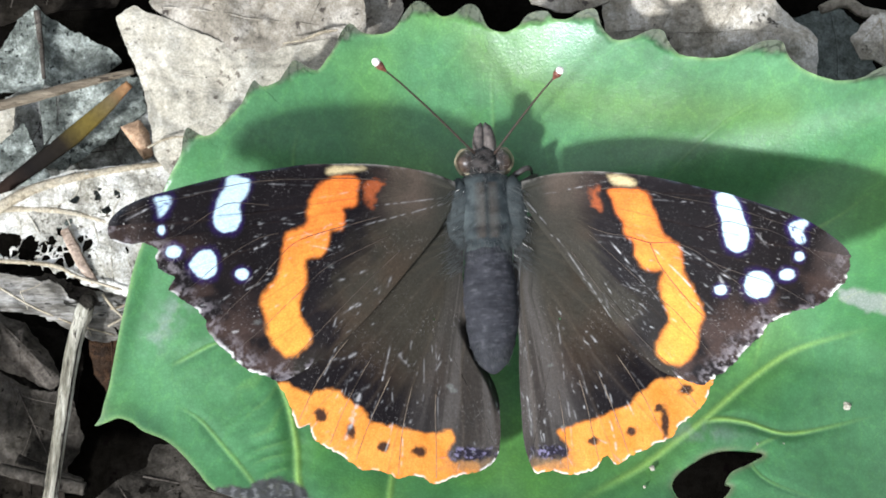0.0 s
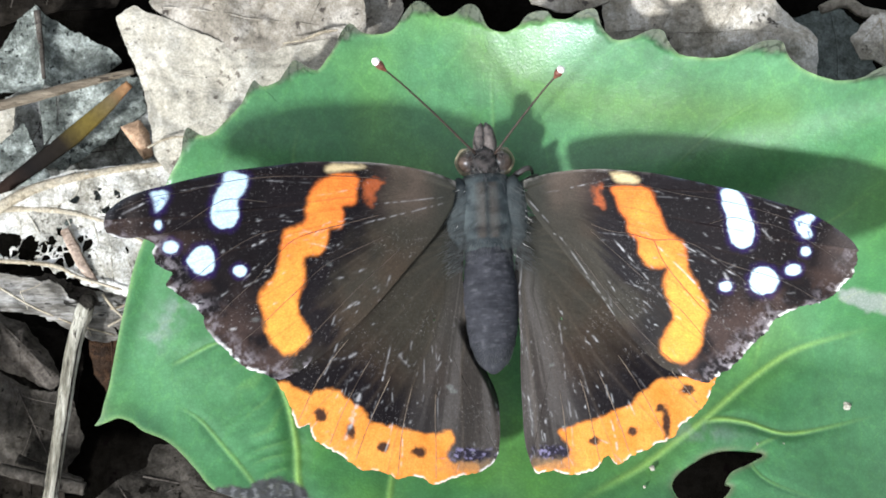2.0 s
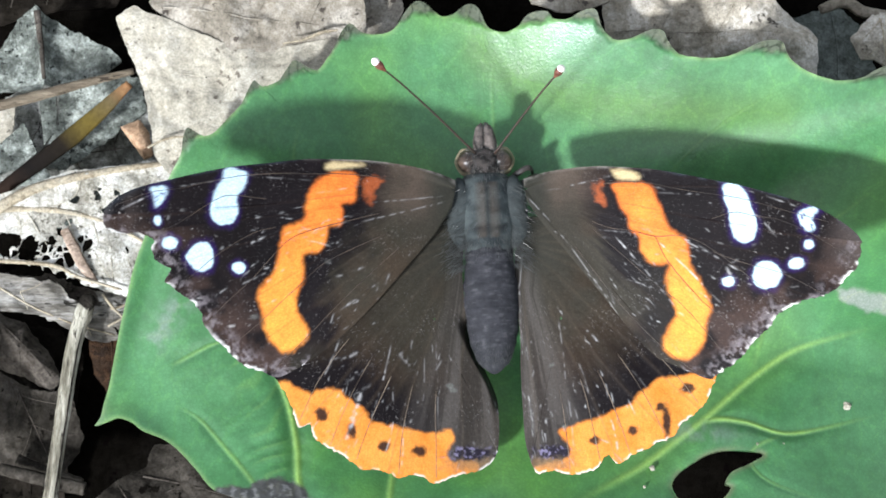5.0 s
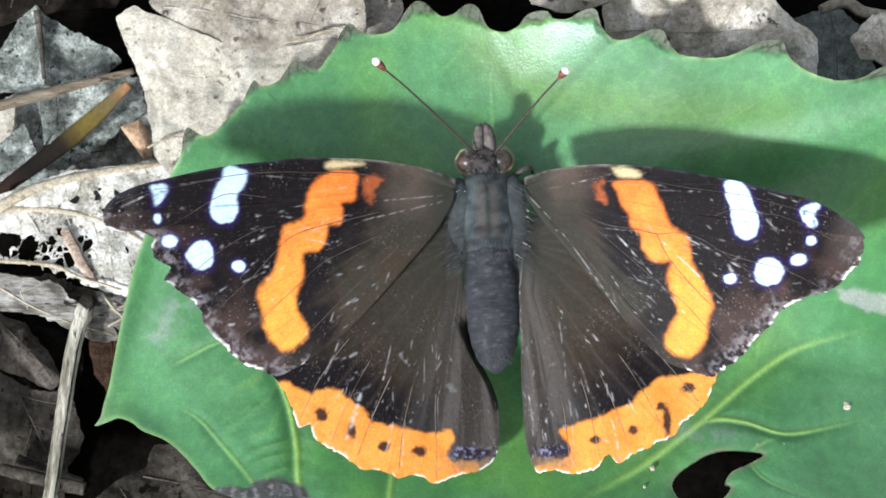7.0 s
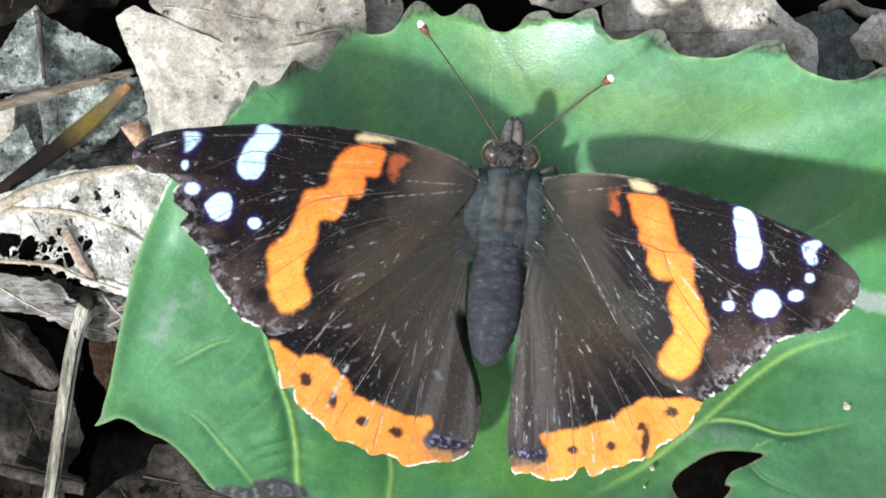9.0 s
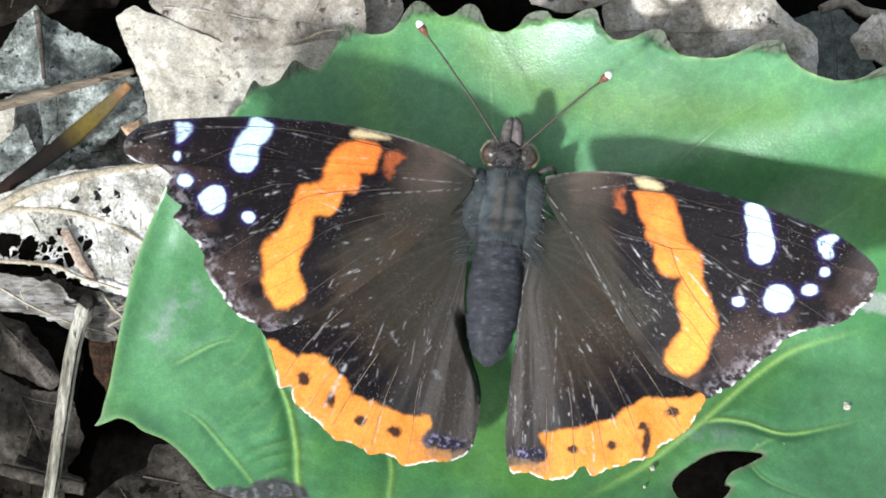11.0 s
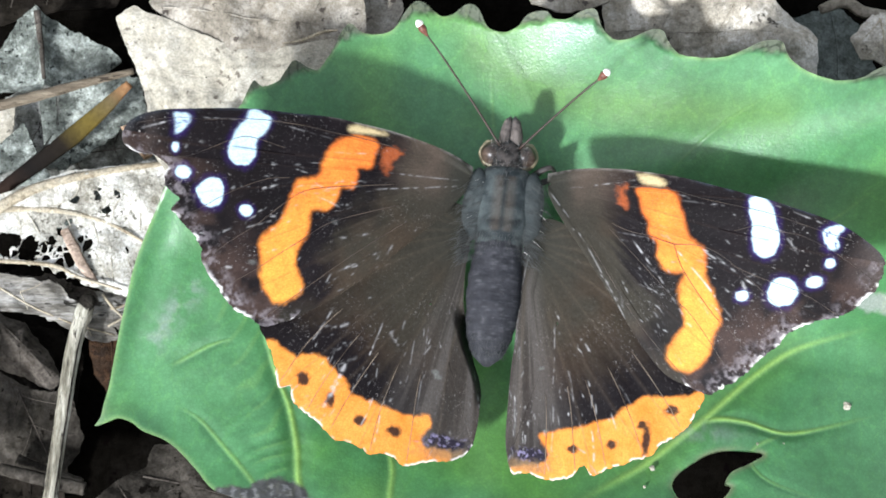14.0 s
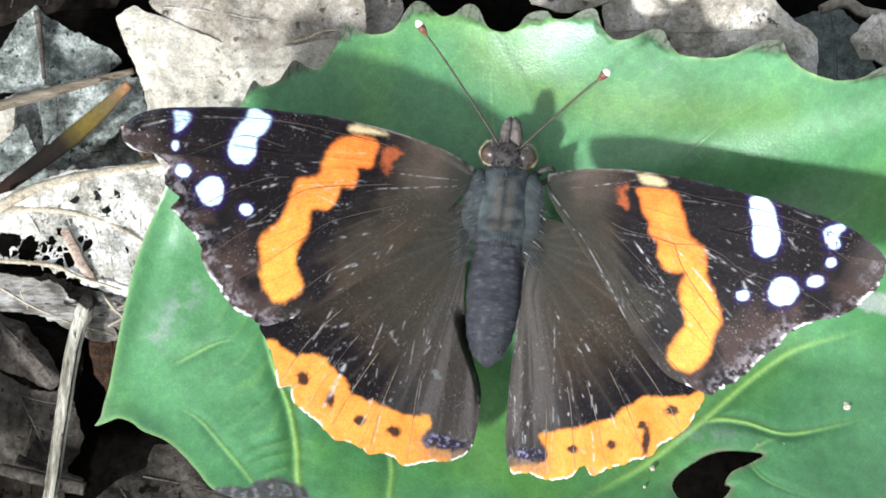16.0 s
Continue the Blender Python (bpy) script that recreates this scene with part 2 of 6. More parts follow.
def leaf_material():
    """Living leaf: pigment, a net of tiny veins, a waxy gloss that varies."""
    m, nodes, links, bsdf = shader("green_leaf")
    where = nodes.new("ShaderNodeTexCoord").outputs["Object"]
    pig = nodes.new("ShaderNodeAttribute")
    pig.attribute_name = "pigment"
    cells = nodes.new("ShaderNodeTexVoronoi")
    cells.feature = "DISTANCE_TO_EDGE"
    cells.inputs["Scale"].default_value = 2900
    warp = noise_node(nodes, links, where, 700, 3)
    bent = nodes.new("ShaderNodeVectorMath")
    bent.operation = "MULTIPLY_ADD"
    bent.inputs[1].default_value = (0.0006, 0.0006, 0.0006)
    links.new(warp.outputs["Color"], bent.inputs[0])
    links.new(where, bent.inputs[2])
    links.new(bent.outputs["Vector"], cells.inputs["Vector"])
    net = ramp_node(nodes, links, cells.outputs["Distance"], [(0.0, (0.86, 0.88, 0.84)), (0.22, (1.03, 1.03, 1.03))])
    # the wider mesh of small side veins
    wide = nodes.new("ShaderNodeTexVoronoi")
    wide.feature = "DISTANCE_TO_EDGE"
    wide.inputs["Scale"].default_value = 430
    wander = noise_node(nodes, links, where, 900, 4)
    bent_wide = nodes.new("ShaderNodeVectorMath")
    bent_wide.operation = "MULTIPLY_ADD"
    bent_wide.inputs[1].default_value = (0.0018, 0.0018, 0.0018)
    links.new(wander.outputs["Color"], bent_wide.inputs[0])
    links.new(where, bent_wide.inputs[2])
    links.new(bent_wide.outputs["Vector"], wide.inputs["Vector"])
    mesh_veins = ramp_node(nodes, links, wide.outputs["Distance"], [(0.0, (1.16, 1.14, 1.02)), (0.05, (1.0, 1.0, 1.0)), (0.4, (0.96, 0.97, 0.97))])
    fine = noise_node(nodes, links, where, 2600, 4, 0.7)
    tone = ramp_node(nodes, links, fine.outputs["Fac"], [(0.3, (0.88, 0.9, 0.88)), (0.7, (1.1, 1.08, 1.1))])
    col = mix_node(nodes, links, "MULTIPLY", 1.0, pig.outputs["Color"], net.outputs["Color"])
    col = mix_node(nodes, links, "MULTIPLY", 1.0, col, tone.outputs["Color"])
    col = mix_node(nodes, links, "MULTIPLY", 1.0, col, mesh_veins.outputs["Color"])
    links.new(col, bsdf.inputs["Base Color"])
    # living tissue is waxy, dried tissue dull
    dry = nodes.new("ShaderNodeAttribute")
    dry.attribute_name = "dryness"
    for socket, wet, dull in (("Specular IOR Level", 0.28, 0.05), ("Coat Weight", 0.55, 0.02)):
        level = nodes.new("ShaderNodeMapRange")
        level.inputs["To Min"].default_value, level.inputs["To Max"].default_value = wet, dull
        links.new(dry.outputs["Fac"], level.inputs["Value"])
        links.new(level.outputs["Result"], bsdf.inputs[socket])
    gloss = noise_node(nodes, links, where, 260, 4)
    rr = ramp_node(nodes, links, gloss.outputs["Fac"], [(0.3, (0.4, 0.4, 0.4)), (0.7, (0.55, 0.55, 0.55))])
    links.new(rr.outputs["Color"], bsdf.inputs["Roughness"])
    bsdf.inputs["Coat Roughness"].default_value = 0.3
    both = nodes.new("ShaderNodeMath")
    both.operation = "MULTIPLY_ADD"
    both.inputs[1].default_value = 1.4
    links.new(fine.outputs["Fac"], both.inputs[0])
    links.new(cells.outputs["Distance"], both.inputs[2])
    all_relief = nodes.new("ShaderNodeMath")
    all_relief.operation = "MULTIPLY_ADD"
    all_relief.inputs[1].default_value = 0.25
    links.new(wide.outputs["Distance"], all_relief.inputs[0])
    links.new(both.outputs["Value"], all_relief.inputs[2])
    bump_node(nodes, links, bsdf, all_relief.outputs["Value"], 0.3, 0.00005)
    links.new(bsdf.inputs["Normal"].links[0].from_socket, bsdf.inputs["Coat Normal"])
    return m


M_LEAF = leaf_material()
M_WING = wing_material()
M_WING_VEIN = plain_material("wing_vein", (0.008, 0.006, 0.005), (0.07, 0.05, 0.035), 500, 0.45, 0.3)
M_HIND_VEIN = plain_material("hindwing_vein", (0.03, 0.02, 0.013), (0.22, 0.17, 0.12), 500, 0.5, 0.3)
M_BODY = pigment_material("body_fur", 0.8, 4000, 0.0001, 0.15, 0.03)
M_FUR = plain_material("fine_hairs", (0.019, 0.022, 0.021), (0.065, 0.068, 0.064), 900, 0.7)
M_EYE = plain_material("brown_eye", (0.014, 0.009, 0.007), (0.075, 0.048, 0.032), 1500, 0.35, 0.4)
M_EYE_RIM = plain_material("pale_eye_rim", (0.12, 0.1, 0.06), (0.26, 0.22, 0.14), 1800, 0.5)
M_PALP = plain_material("brown_grey_scales", (0.012, 0.009, 0.008), (0.12, 0.1, 0.085), 1500, 0.8)
M_PALP_TIP = plain_material("pale_grey_hairs", (0.1, 0.09, 0.08), (0.3, 0.27, 0.24), 3000, 0.6)
M_ANT = plain_material("dark_brown_shaft", (0.014, 0.009, 0.006), (0.04, 0.022, 0.014), 2500, 0.5)
M_CLUB = plain_material("red_brown_club", (0.06, 0.02, 0.012), (0.16, 0.055, 0.035), 2500, 0.5)
M_TIP = plain_material("white_tip", (0.6, 0.56, 0.5), (0.8, 0.76, 0.7), 2500, 0.6)
M_LEG = plain_material("black_leg", (0.015, 0.013, 0.012), (0.05, 0.042, 0.036), 2500, 0.6)
M_PALE = litter_material("bleached_leaf", (0.26, 0.236, 0.182), (0.34, 0.315, 0.25), (0.41, 0.387, 0.322), (0.13, 0.11, 0.085), specks=0.5, patch=260, mottle=0.8, crease=0.08, netted=0.3)
M_GREYBROWN = litter_material("grey_brown_leaf", (0.1, 0.086, 0.065), (0.2, 0.178, 0.14), (0.34, 0.315, 0.265), (0.06, 0.05, 0.04), specks=0.45, patch=190, mottle=0.8, crease=0.3, netted=0.4)
M_MOTTLED = litter_material("mottled_grey_leaf", (0.03, 0.034, 0.029), (0.125, 0.138, 0.12), (0.42, 0.455, 0.405), (0.014, 0.016, 0.013), specks=1.0, patch=430, crease=0.8)
M_SKELETON = litter_material("chalky_leaf", (0.16, 0.146, 0.112), (0.42, 0.405, 0.345), (0.7, 0.69, 0.635), (0.1, 0.09, 0.07), specks=0.8, patch=420, mottle=0.7, crease=0.4, netted=0.9)
M_ASH = litter_material("ash_grey_leaf", (0.06, 0.06, 0.05), (0.17, 0.172, 0.15), (0.42, 0.425, 0.39), (0.03, 0.03, 0.024), specks=0.9, patch=380, crease=0.9)
M_BROWN = litter_material("brown_leaf", (0.028, 0.023, 0.018), (0.06, 0.051, 0.041), (0.12, 0.105, 0.088), (0.01, 0.008, 0.006), specks=0.6)
# two browns darkened so that their colour carries the shade of the hollows
M_DARK = litter_material("shade_dark_leaf", (0.009, 0.008, 0.0065), (0.026, 0.023, 0.0185), (0.07, 0.062, 0.051), (0.005, 0.004, 0.003), specks=0.6, gloss=0.03, patch=200, crease=0.8)
M_SHADE_BLACK = litter_material("shade_black_leaf", (0.003, 0.0025, 0.002), (0.008, 0.0068, 0.0052), (0.022, 0.0185, 0.0145), (0.002, 0.0015, 0.001), specks=0.7, gloss=0.02, patch=200, crease=0.8)
M_RUST = litter_material("rusty_leaf", (0.015, 0.009, 0.006), (0.035, 0.02, 0.011), (0.09, 0.045, 0.022), (0.02, 0.012, 0.008), specks=0.5)
M_ORANGE = litter_material("tan_leaf", (0.26, 0.15, 0.085), (0.4, 0.26, 0.16), (0.48, 0.34, 0.23), (0.18, 0.1, 0.06), specks=0.2, crease=0.2)
M_STRAW = litter_material("dry_stem", (0.05, 0.038, 0.025), (0.13, 0.105, 0.075), (0.24, 0.2, 0.145), (0.03, 0.022, 0.015), specks=0.6, patch=420, fibre="x")
M_CANE = litter_material("bleached_cane", (0.06, 0.052, 0.038), (0.22, 0.205, 0.155), (0.5, 0.48, 0.39), (0.03, 0.025, 0.02), specks=0.9, patch=1100, fibre="y")
M_TAN = litter_material("pinkish_tan_strip", (0.2, 0.14, 0.1), (0.33, 0.25, 0.19), (0.42, 0.34, 0.27), (0.12, 0.08, 0.06), specks=0.3, patch=300)
M_VEIN = litter_material("pale_rib", (0.26, 0.21, 0.14), (0.36, 0.31, 0.22), (0.43, 0.39, 0.3), (0.16, 0.12, 0.08), specks=0.2)
# soil near black: the shade of deep gaps is put into its colour
M_SOIL = litter_material("shade_black_soil", (0.002, 0.0018, 0.0015), (0.003, 0.0026, 0.002), (0.005, 0.0044, 0.0036), (0.0015, 0.001, 0.001), specks=0.8, patch=150, gloss=0.0)
M_CURL = litter_material("speckled_pale_leaf", (0.16, 0.138, 0.1), (0.33, 0.3, 0.24), (0.58, 0.55, 0.49), (0.06, 0.052, 0.042), specks=0.6, patch=210, mottle=0.78, crease=0.6, netted=0.4)
M_FIBRE = litter_material("fibrous_leaf", (0.05, 0.046, 0.038), (0.14, 0.13, 0.11), (0.32, 0.31, 0.28), (0.03, 0.027, 0.022), specks=0.8, patch=500, fibre="x")
M_GREY = litter_material("grey_leaf", (0.045, 0.053, 0.045), (0.085, 0.097, 0.085), (0.15, 0.168, 0.15), (0.02, 0.022, 0.02), specks=0.4, patch=200)


# ---- ground ----
def soil():
    """One sheet of bare soil, fine under the view and coarser out to the horizon."""
    m, radii = 220, np.concatenate([np.linspace(0.3, 60, 130), 60 * 1.16 ** np.arange(1, 62)])
    ang = np.linspace(0, 2 * np.pi, m, endpoint=False)
    x, y = radii[:, None] * np.cos(ang), radii[:, None] * np.sin(ang)
    z = -19 + 3.5 * layered(x, y, 9.0, 5, 4)
    v = np.stack([x, y, z], -1).reshape(-1, 3)
    i, j = np.meshgrid(np.arange(len(radii) - 1), np.arange(m), indexing="ij")
    jj = (j + 1) % m
    q = np.stack([i * m + j, (i + 1) * m + j, (i + 1) * m + jj, i * m + jj], -1).reshape(-1, 4)
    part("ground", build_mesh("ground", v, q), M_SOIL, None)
    tagged(bpy.data.objects["ground"], "soil under the leaf litter, coloured near black for deep shade", "ground", kind="structure")


soil()


# ---- the green leaf ----
EDGE_LEFT = [(-15.6, -20.8), (-18.1, -19.7), (-19.6, -18), (-20.9, -16.6), (-22.2, -15.6), (-23.9, -14.9), (-24.8, -14.2), (-25.8, -13.8), (-26.6, -13.9), (-27.8, -14.4), (-27.4, -13.7), (-27.2, -12.5), (-26.9, -11.3), (-26.5, -8.9), (-26.1, -6.6), (-25.5, -3.9), (-25, -1.7), (-24.4, -0), (-23.5, 2), (-22.4, 4.3), (-21.7, 5.5), (-21, 6.7), (-20.8, 7.9), (-20.4, 8.7), (-19.8, 8.1), (-18.5, 8.3), (-17.4, 9.5)]
EDGE_TOP = [(-16.3, 10.7), (-15.7, 12), (-15.2, 12.8), (-14.7, 12.3), (-13.4, 12.8), (-12.7, 13.8), (-12, 14.6), (-10.9, 14.1), (-10, 14), (-8.9, 15.7), (-8.2, 17.1), (-7.5, 17.7), (-6.6, 17.1), (-5.5, 16.9), (-4.1, 17.3), (-3.2, 18.6), (-2.5, 19.4), (-1.9, 19.6), (-1.2, 19.3), (-0.2, 18.5), (0.7, 18.6), (1.7, 19.3), (2.4, 19.4), (3, 18.9), (3.7, 17.6), (4.9, 17.2), (6, 17.5), (6.7, 18.3), (7.6, 18.6), (8.5, 18.5), (9, 17.9), (10.1, 17.8), (11.2, 18.3), (12.3, 18.3)]
EDGE_RIGHT = [(12.8, 17), (13.7, 15.9), (14.8, 15.7), (16.1, 16.1), (16.9, 16.2), (17.6, 15.9), (18, 15), (18.9, 13.9), (20.8, 13.3), (22.4, 13.1), (23.7, 13.4), (24.7, 13.7), (25.8, 13.6), (26.4, 13.2), (26.8, 12), (28, 10.7), (30, 9.5), (31.8, 9.3), (32.6, 9.6), (34, 9.6), (35.1, 7.7), (37.3, 6.2), (40, 3.2), (42.9, -0.9), (47.9, -4.4), (47.4, -12.5), (40.1, -20.9), (29.8, -27.1), (18.1, -30.6), (7.1, -31.2), (-3.6, -28.6), (-10.7, -24)]
LEAF_HOLE = [(18.3, -19.2), (18.8, -18.1), (20, -17.2), (21.6, -16.3), (23.4, -16), (25.9, -16.2), (24.6, -17.1), (23.2, -17.8), (22.6, -18.8), (23.1, -19.1), (21.8, -20.4), (19.3, -20.5)]
VEIN_A = [(9.5, -21.2), (15.6, -17.7), (19, -15.1), (21.3, -13.3), (25.2, -9.9), (28.6, -7.6), (32.5, -6.3), (37.1, -5.2)]
VEIN_B = [(20.1, -14), (22.2, -13.4), (24.6, -13.6), (27.8, -14.4), (31.8, -13.6), (37.4, -11.9)]
VEIN_C = [(-7.1, -25.9), (-9.9, -22.2), (-11.3, -19.5), (-11.6, -16.3), (-12.3, -12.9), (-13.4, -10.1), (-14.8, -5.5), (-16.2, -1.8)]
VEIN_D = [(-4.5, -26.3), (-4.2, -20.4), (-4.2, -16.7), (-6.6, -9.1), (-10.2, -1.8), (-12.1, 6), (-11.1, 11.3)]
VEIN_E = [(-13.9, -21.2), (-15.1, -19), (-17.5, -16.1), (-19.6, -13.8), (-21.9, -12.6)]
VEIN_F = [(9.5, -21.2), (8, -11.7), (5.3, -2.7), (4.4, 6.4), (4, 13.2), (4.4, 16.7)]
VEIN_G = [(25.2, -9.9), (26.5, -5.1), (27.8, -0.8), (31.6, 1.2), (34.8, 3)]
VEIN_H = [(6.7, -5.4), (14.4, 1.4), (19.9, 6.6), (24.5, 9.2), (27.7, 9.7)]
VEIN_I = [(-22, -9.6), (-18.9, -8), (-16.6, -7.3)]
VEIN_J = [(27.8, -14.4), (24.9, -16.1), (26.2, -18.5), (32.7, -20.5)]
DRY_PATCH = [(-18.2, -19.9), (-17.1, -19.3), (-15.3, -19.5), (-13.6, -18.6), (-12, -19), (-10.8, -19.9), (-9.9, -21.3), (-17, -21.3)]
GREY_MARK = [(31.5, -3.2), (32.7, -3.1), (34.6, -3.4), (37, -3.5), (37.4, -4.6), (34.5, -4.6), (32.5, -4.2)]
SCALLOP_LINE = [(-26.5, -11.8), (-26.1, -6.6), (-25, -1.7), (-22.4, 4.3), (-21, 6.7), (-19.8, 7.9), (-17.4, 9.4), (-14.9, 12), (-12.9, 12.9), (-10.2, 13.9), (-8, 16.3), (-5.5, 17), (-3.9, 17.5), (-2.5, 18.4), (-0.2, 18.5), (1.7, 18.4), (3.5, 17.5), (4.9, 17.2), (6.5, 17.5), (9, 17.8), (11.7, 17.5), (13.7, 15.9), (16.5, 15.5), (18.7, 13.9), (20.8, 13.3), (23.7, 13.1), (26.3, 12.3), (28, 10.7), (30, 9.5), (32.9, 8.9), (35.9, 6.4), (42.9, -0.9), (47.4, -12.5), (29.8, -27.1), (7.1, -31.2), (-12.5, -24.1)]


def leaf_height(x, y):
    """A shallow dish, steepest towards its scalloped far edge and the far corner."""
    z = 4.6 * np.maximum(0, (y + 1) / 21) ** 2 + 2.0 * np.maximum(0, (-y - 3) / 20) ** 2
    z = z - 2.0 * np.exp(-((x - 8) / 15) ** 2 - ((y + 13) / 9) ** 2)
    lift = step(-9, 8, y)
    # the two halves pass softly into each other
    xr = 0.5 * (x + np.sqrt(x * x + 9.0))
    xl = x - xr
    right = (-7.5 + 23.5 * lift) * (xr / 36) ** 2 + 2.5 * lift * xr / 36
    left = (-3.5 + 10.5 * step(-13, 17, y)) * (xl / 36) ** 2 - 5 * step(-1, 9, y) * xl / 36
    return z + right + left


def green_leaf():
    rim = resample(smooth_line(EDGE_LEFT + EDGE_TOP + EDGE_RIGHT, 8, True), 1500, True)
    pts, quads, f = fan(rim, np.array([4.0, -3.0]), 260, 0.85)
    # even rays inside, the true outline only near the rim
    k = np.ones(91) / 91
    calm = np.stack([np.convolve(np.concatenate([rim[-45:, a], rim[:, a], rim[:45, a]]), k, "valid") for a in (0, 1)], 1)
    even, _, _ = fan(calm, np.array([4.0, -3.0]), 260, 0.85)
    w = step(0.72, 1.0, f)[:, None]
    pts = even * (1 - w) + pts * w
    x, y = pts[:, 0], pts[:, 1]
    hole = inside(smooth_line(LEAF_HOLE, 6, True), x, y)
    gone = hole > 0
    quads = quads[~gone[quads].all(1)]
    # pull the edge of the hole onto its outline
    ring = resample(smooth_line(LEAF_HOLE, 6, True), 400, True)
    near = np.where(gone & np.isin(np.arange(len(x)), quads))[0]
    for k in near:
        p = ring[np.argmin((ring[:, 0] - x[k]) ** 2 + (ring[:, 1] - y[k]) ** 2)]
        x[k], y[k] = p
    z = leaf_height(x, y)
    z += 1.1 * (layered(x, y, 11, 3, 2) - 0.5) + 0.10 * (layered(x, y, 2.2, 9, 2) - 0.5)
    vein = np.zeros(len(x))
    groove = np.zeros(len(x))
    ridges = []
    for line, w, force in VEINS:
        d, s = along(smooth_line(line, 6), x, y)
        w = w * (1.05 - 0.6 * s)
        one = np.exp(-(d / w) ** 2)
        if force > 0.6:
            ridges.append(one * step(1.0, 0.97, s))
        fade = force * step(1.0, 0.6, s) * step(-0.02, 0.2, s)
        vein = np.maximum(vein, one * fade)
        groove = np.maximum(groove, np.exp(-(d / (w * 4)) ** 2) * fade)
    # shallow ribs beside one of the main veins
    d, s = along(smooth_line(VEIN_C, 6), x, y)
    slant = s * 13 + 0.25 * d + 1.6 * layered(x, y, 4.0, 23, 2)
    ripple = np.sin(2 * np.pi * slant) * np.exp(-((d - 1.6) / 3.4) ** 2) * step(0.0, 0.1, s) * step(1.0, 0.9, s) * step(-8, -14, x)
    z += 0.035 * ripple
    edge = inside(rim[::3], x, y)
    z += 0.16 * vein - 0.3 * groove
    z -= 0.35 * np.exp(-np.abs(hole) / 0.7) * (hole > -2.5)
    # the torn side curls up along its edge, with a fold beside it
    side = step(-20, -24, x) * step(6, 1, y) * step(-20, -15, y)
    z += 0.45 * side * np.exp(-(edge / 1.1) ** 2)
    fold, _ = along([(-22.6, 3.0), (-23.8, -3.0), (-25.0, -7.3), (-27.2, -11.8)], x, y)
    z -= 0.3 * np.exp(-(fold / 1.4) ** 2)
    # teeth curl down a little at their dry tips
    outer = inside(SCALLOP_LINE, x, y)
    tip = step(0.25, -0.45, outer + 0.8 * (layered(x, y, 0.9, 15, 3) - 0.5)) * (y > 2)
    z -= 0.25 * tip
    green = np.array([0.055, 0.164, 0.062])
    deep = np.array([0.032, 0.117, 0.036])
    yellow = np.array([0.095, 0.225, 0.04])
    tone = layered(x, y, 7, 21, 3)[:, None]
    col = deep + (green - deep) * np.clip(tone * 2 - 0.5, 0, 1)
    warm = step(0.45, 0.75, layered(x, y, 9, 44, 2))[:, None]
    col = col + (yellow - col) * 0.55 * warm
    d, _ = along([(3, 16), (7, 13), (14, 10.5), (26, 8)], x, y)
    col = col + (np.array([0.07, 0.145, 0.022]) - col) * (0.6 * np.exp(-(d / 1.9) ** 2))[:, None]
    col = col * (1 + 0.3 * (layered(x, y, 0.5, 2, 2) - 0.5) + 0.35 * (layered(x, y, 2.6, 4, 3) - 0.5))[:, None]
    pale = np.array([0.2, 0.33, 0.075])
    # shading of the grooves beside the veins, put into the pigment
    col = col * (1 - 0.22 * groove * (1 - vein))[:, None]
    col = col + (np.array([0.11, 0.22, 0.06]) - col) * (0.3 * step(0.6, 0.9, ripple))[:, None]
    col = col + (pale - col) * (0.85 * vein)[:, None]
    rimline = np.exp(-(edge / 0.22) ** 2)[:, None]
    col = col + (np.array([0.17, 0.27, 0.1]) - col) * 0.6 * rimline
    grey = np.array([0.075, 0.08, 0.06])
    rough = layered(x, y, 0.8, 61, 3)
    net = np.abs(layered(x, y, 0.7, 67, 2) - 0.5)
    col = col + (grey * (0.3 + 0.8 * step(0.0, 0.09, net))[:, None] - col) * (0.95 * tip)[:, None]
    dry = step(-0.15, 0.25, inside(DRY_PATCH, x, y) + 0.9 * (rough - 0.5))
    flakes = step(0.62, 0.72, layered(x, y, 0.35, 83, 2))
    col = col + ((np.array([0.05, 0.05, 0.048]) * (0.4 + 1.0 * rough)[:, None] + 0.06 * flakes[:, None]) - col) * dry[:, None]
    point = np.exp(-((x + 28.7) ** 2 + (y + 13.4) ** 2) / 1.6)
    col = col + (np.array([0.16, 0.17, 0.15]) - col) * (0.8 * np.clip(point * 1.5, 0, 1))[:, None]
    mark = step(-0.1, 0.3, inside(GREY_MARK, x, y) + 0.7 * (rough - 0.5))
    col = col + (np.array([0.21, 0.225, 0.2]) - col) * (0.85 * mark)[:, None]
    # a broken grey-green streak near the left edge
    d, _ = along([(-20.2, -3.4), (-21.8, -5.2), (-23.2, -7.4)], x, y)
    grey_streak = np.exp(-(d / 1.0) ** 2) * step(0.3, 0.65, layered(x, y, 0.8, 77, 3)) * 1.4
    # a greyish sheen near the vein fork, painted as pigment
    sheen = np.exp(-((x - 20.5 + 0.3 * (y + 14)) / 3.2) ** 2 - ((y + 14.6) / 0.8) ** 2) * step(0.3, 0.6, layered(x, y, 0.9, 79, 3))
    col = col + (np.array([0.15, 0.19, 0.16]) - col) * np.clip(0.5 * grey_streak + 0.6 * sheen, 0, 0.8)[:, None]
    lip = np.exp(-(hole / 0.28) ** 2) * step(0.25, 0.6, layered(x, y, 1.1, 81, 2))
    col = col + (np.array([0.13, 0.135, 0.075]) - col) * (0.75 * lip)[:, None]
    dryness = np.clip(np.maximum.reduce([tip, dry, 0.8 * point, 0.7 * mark, 0.4 * grey_streak]), 0, 1)
    col = np.column_stack([col, dryness])
    v = np.stack([x, y, z], 1)
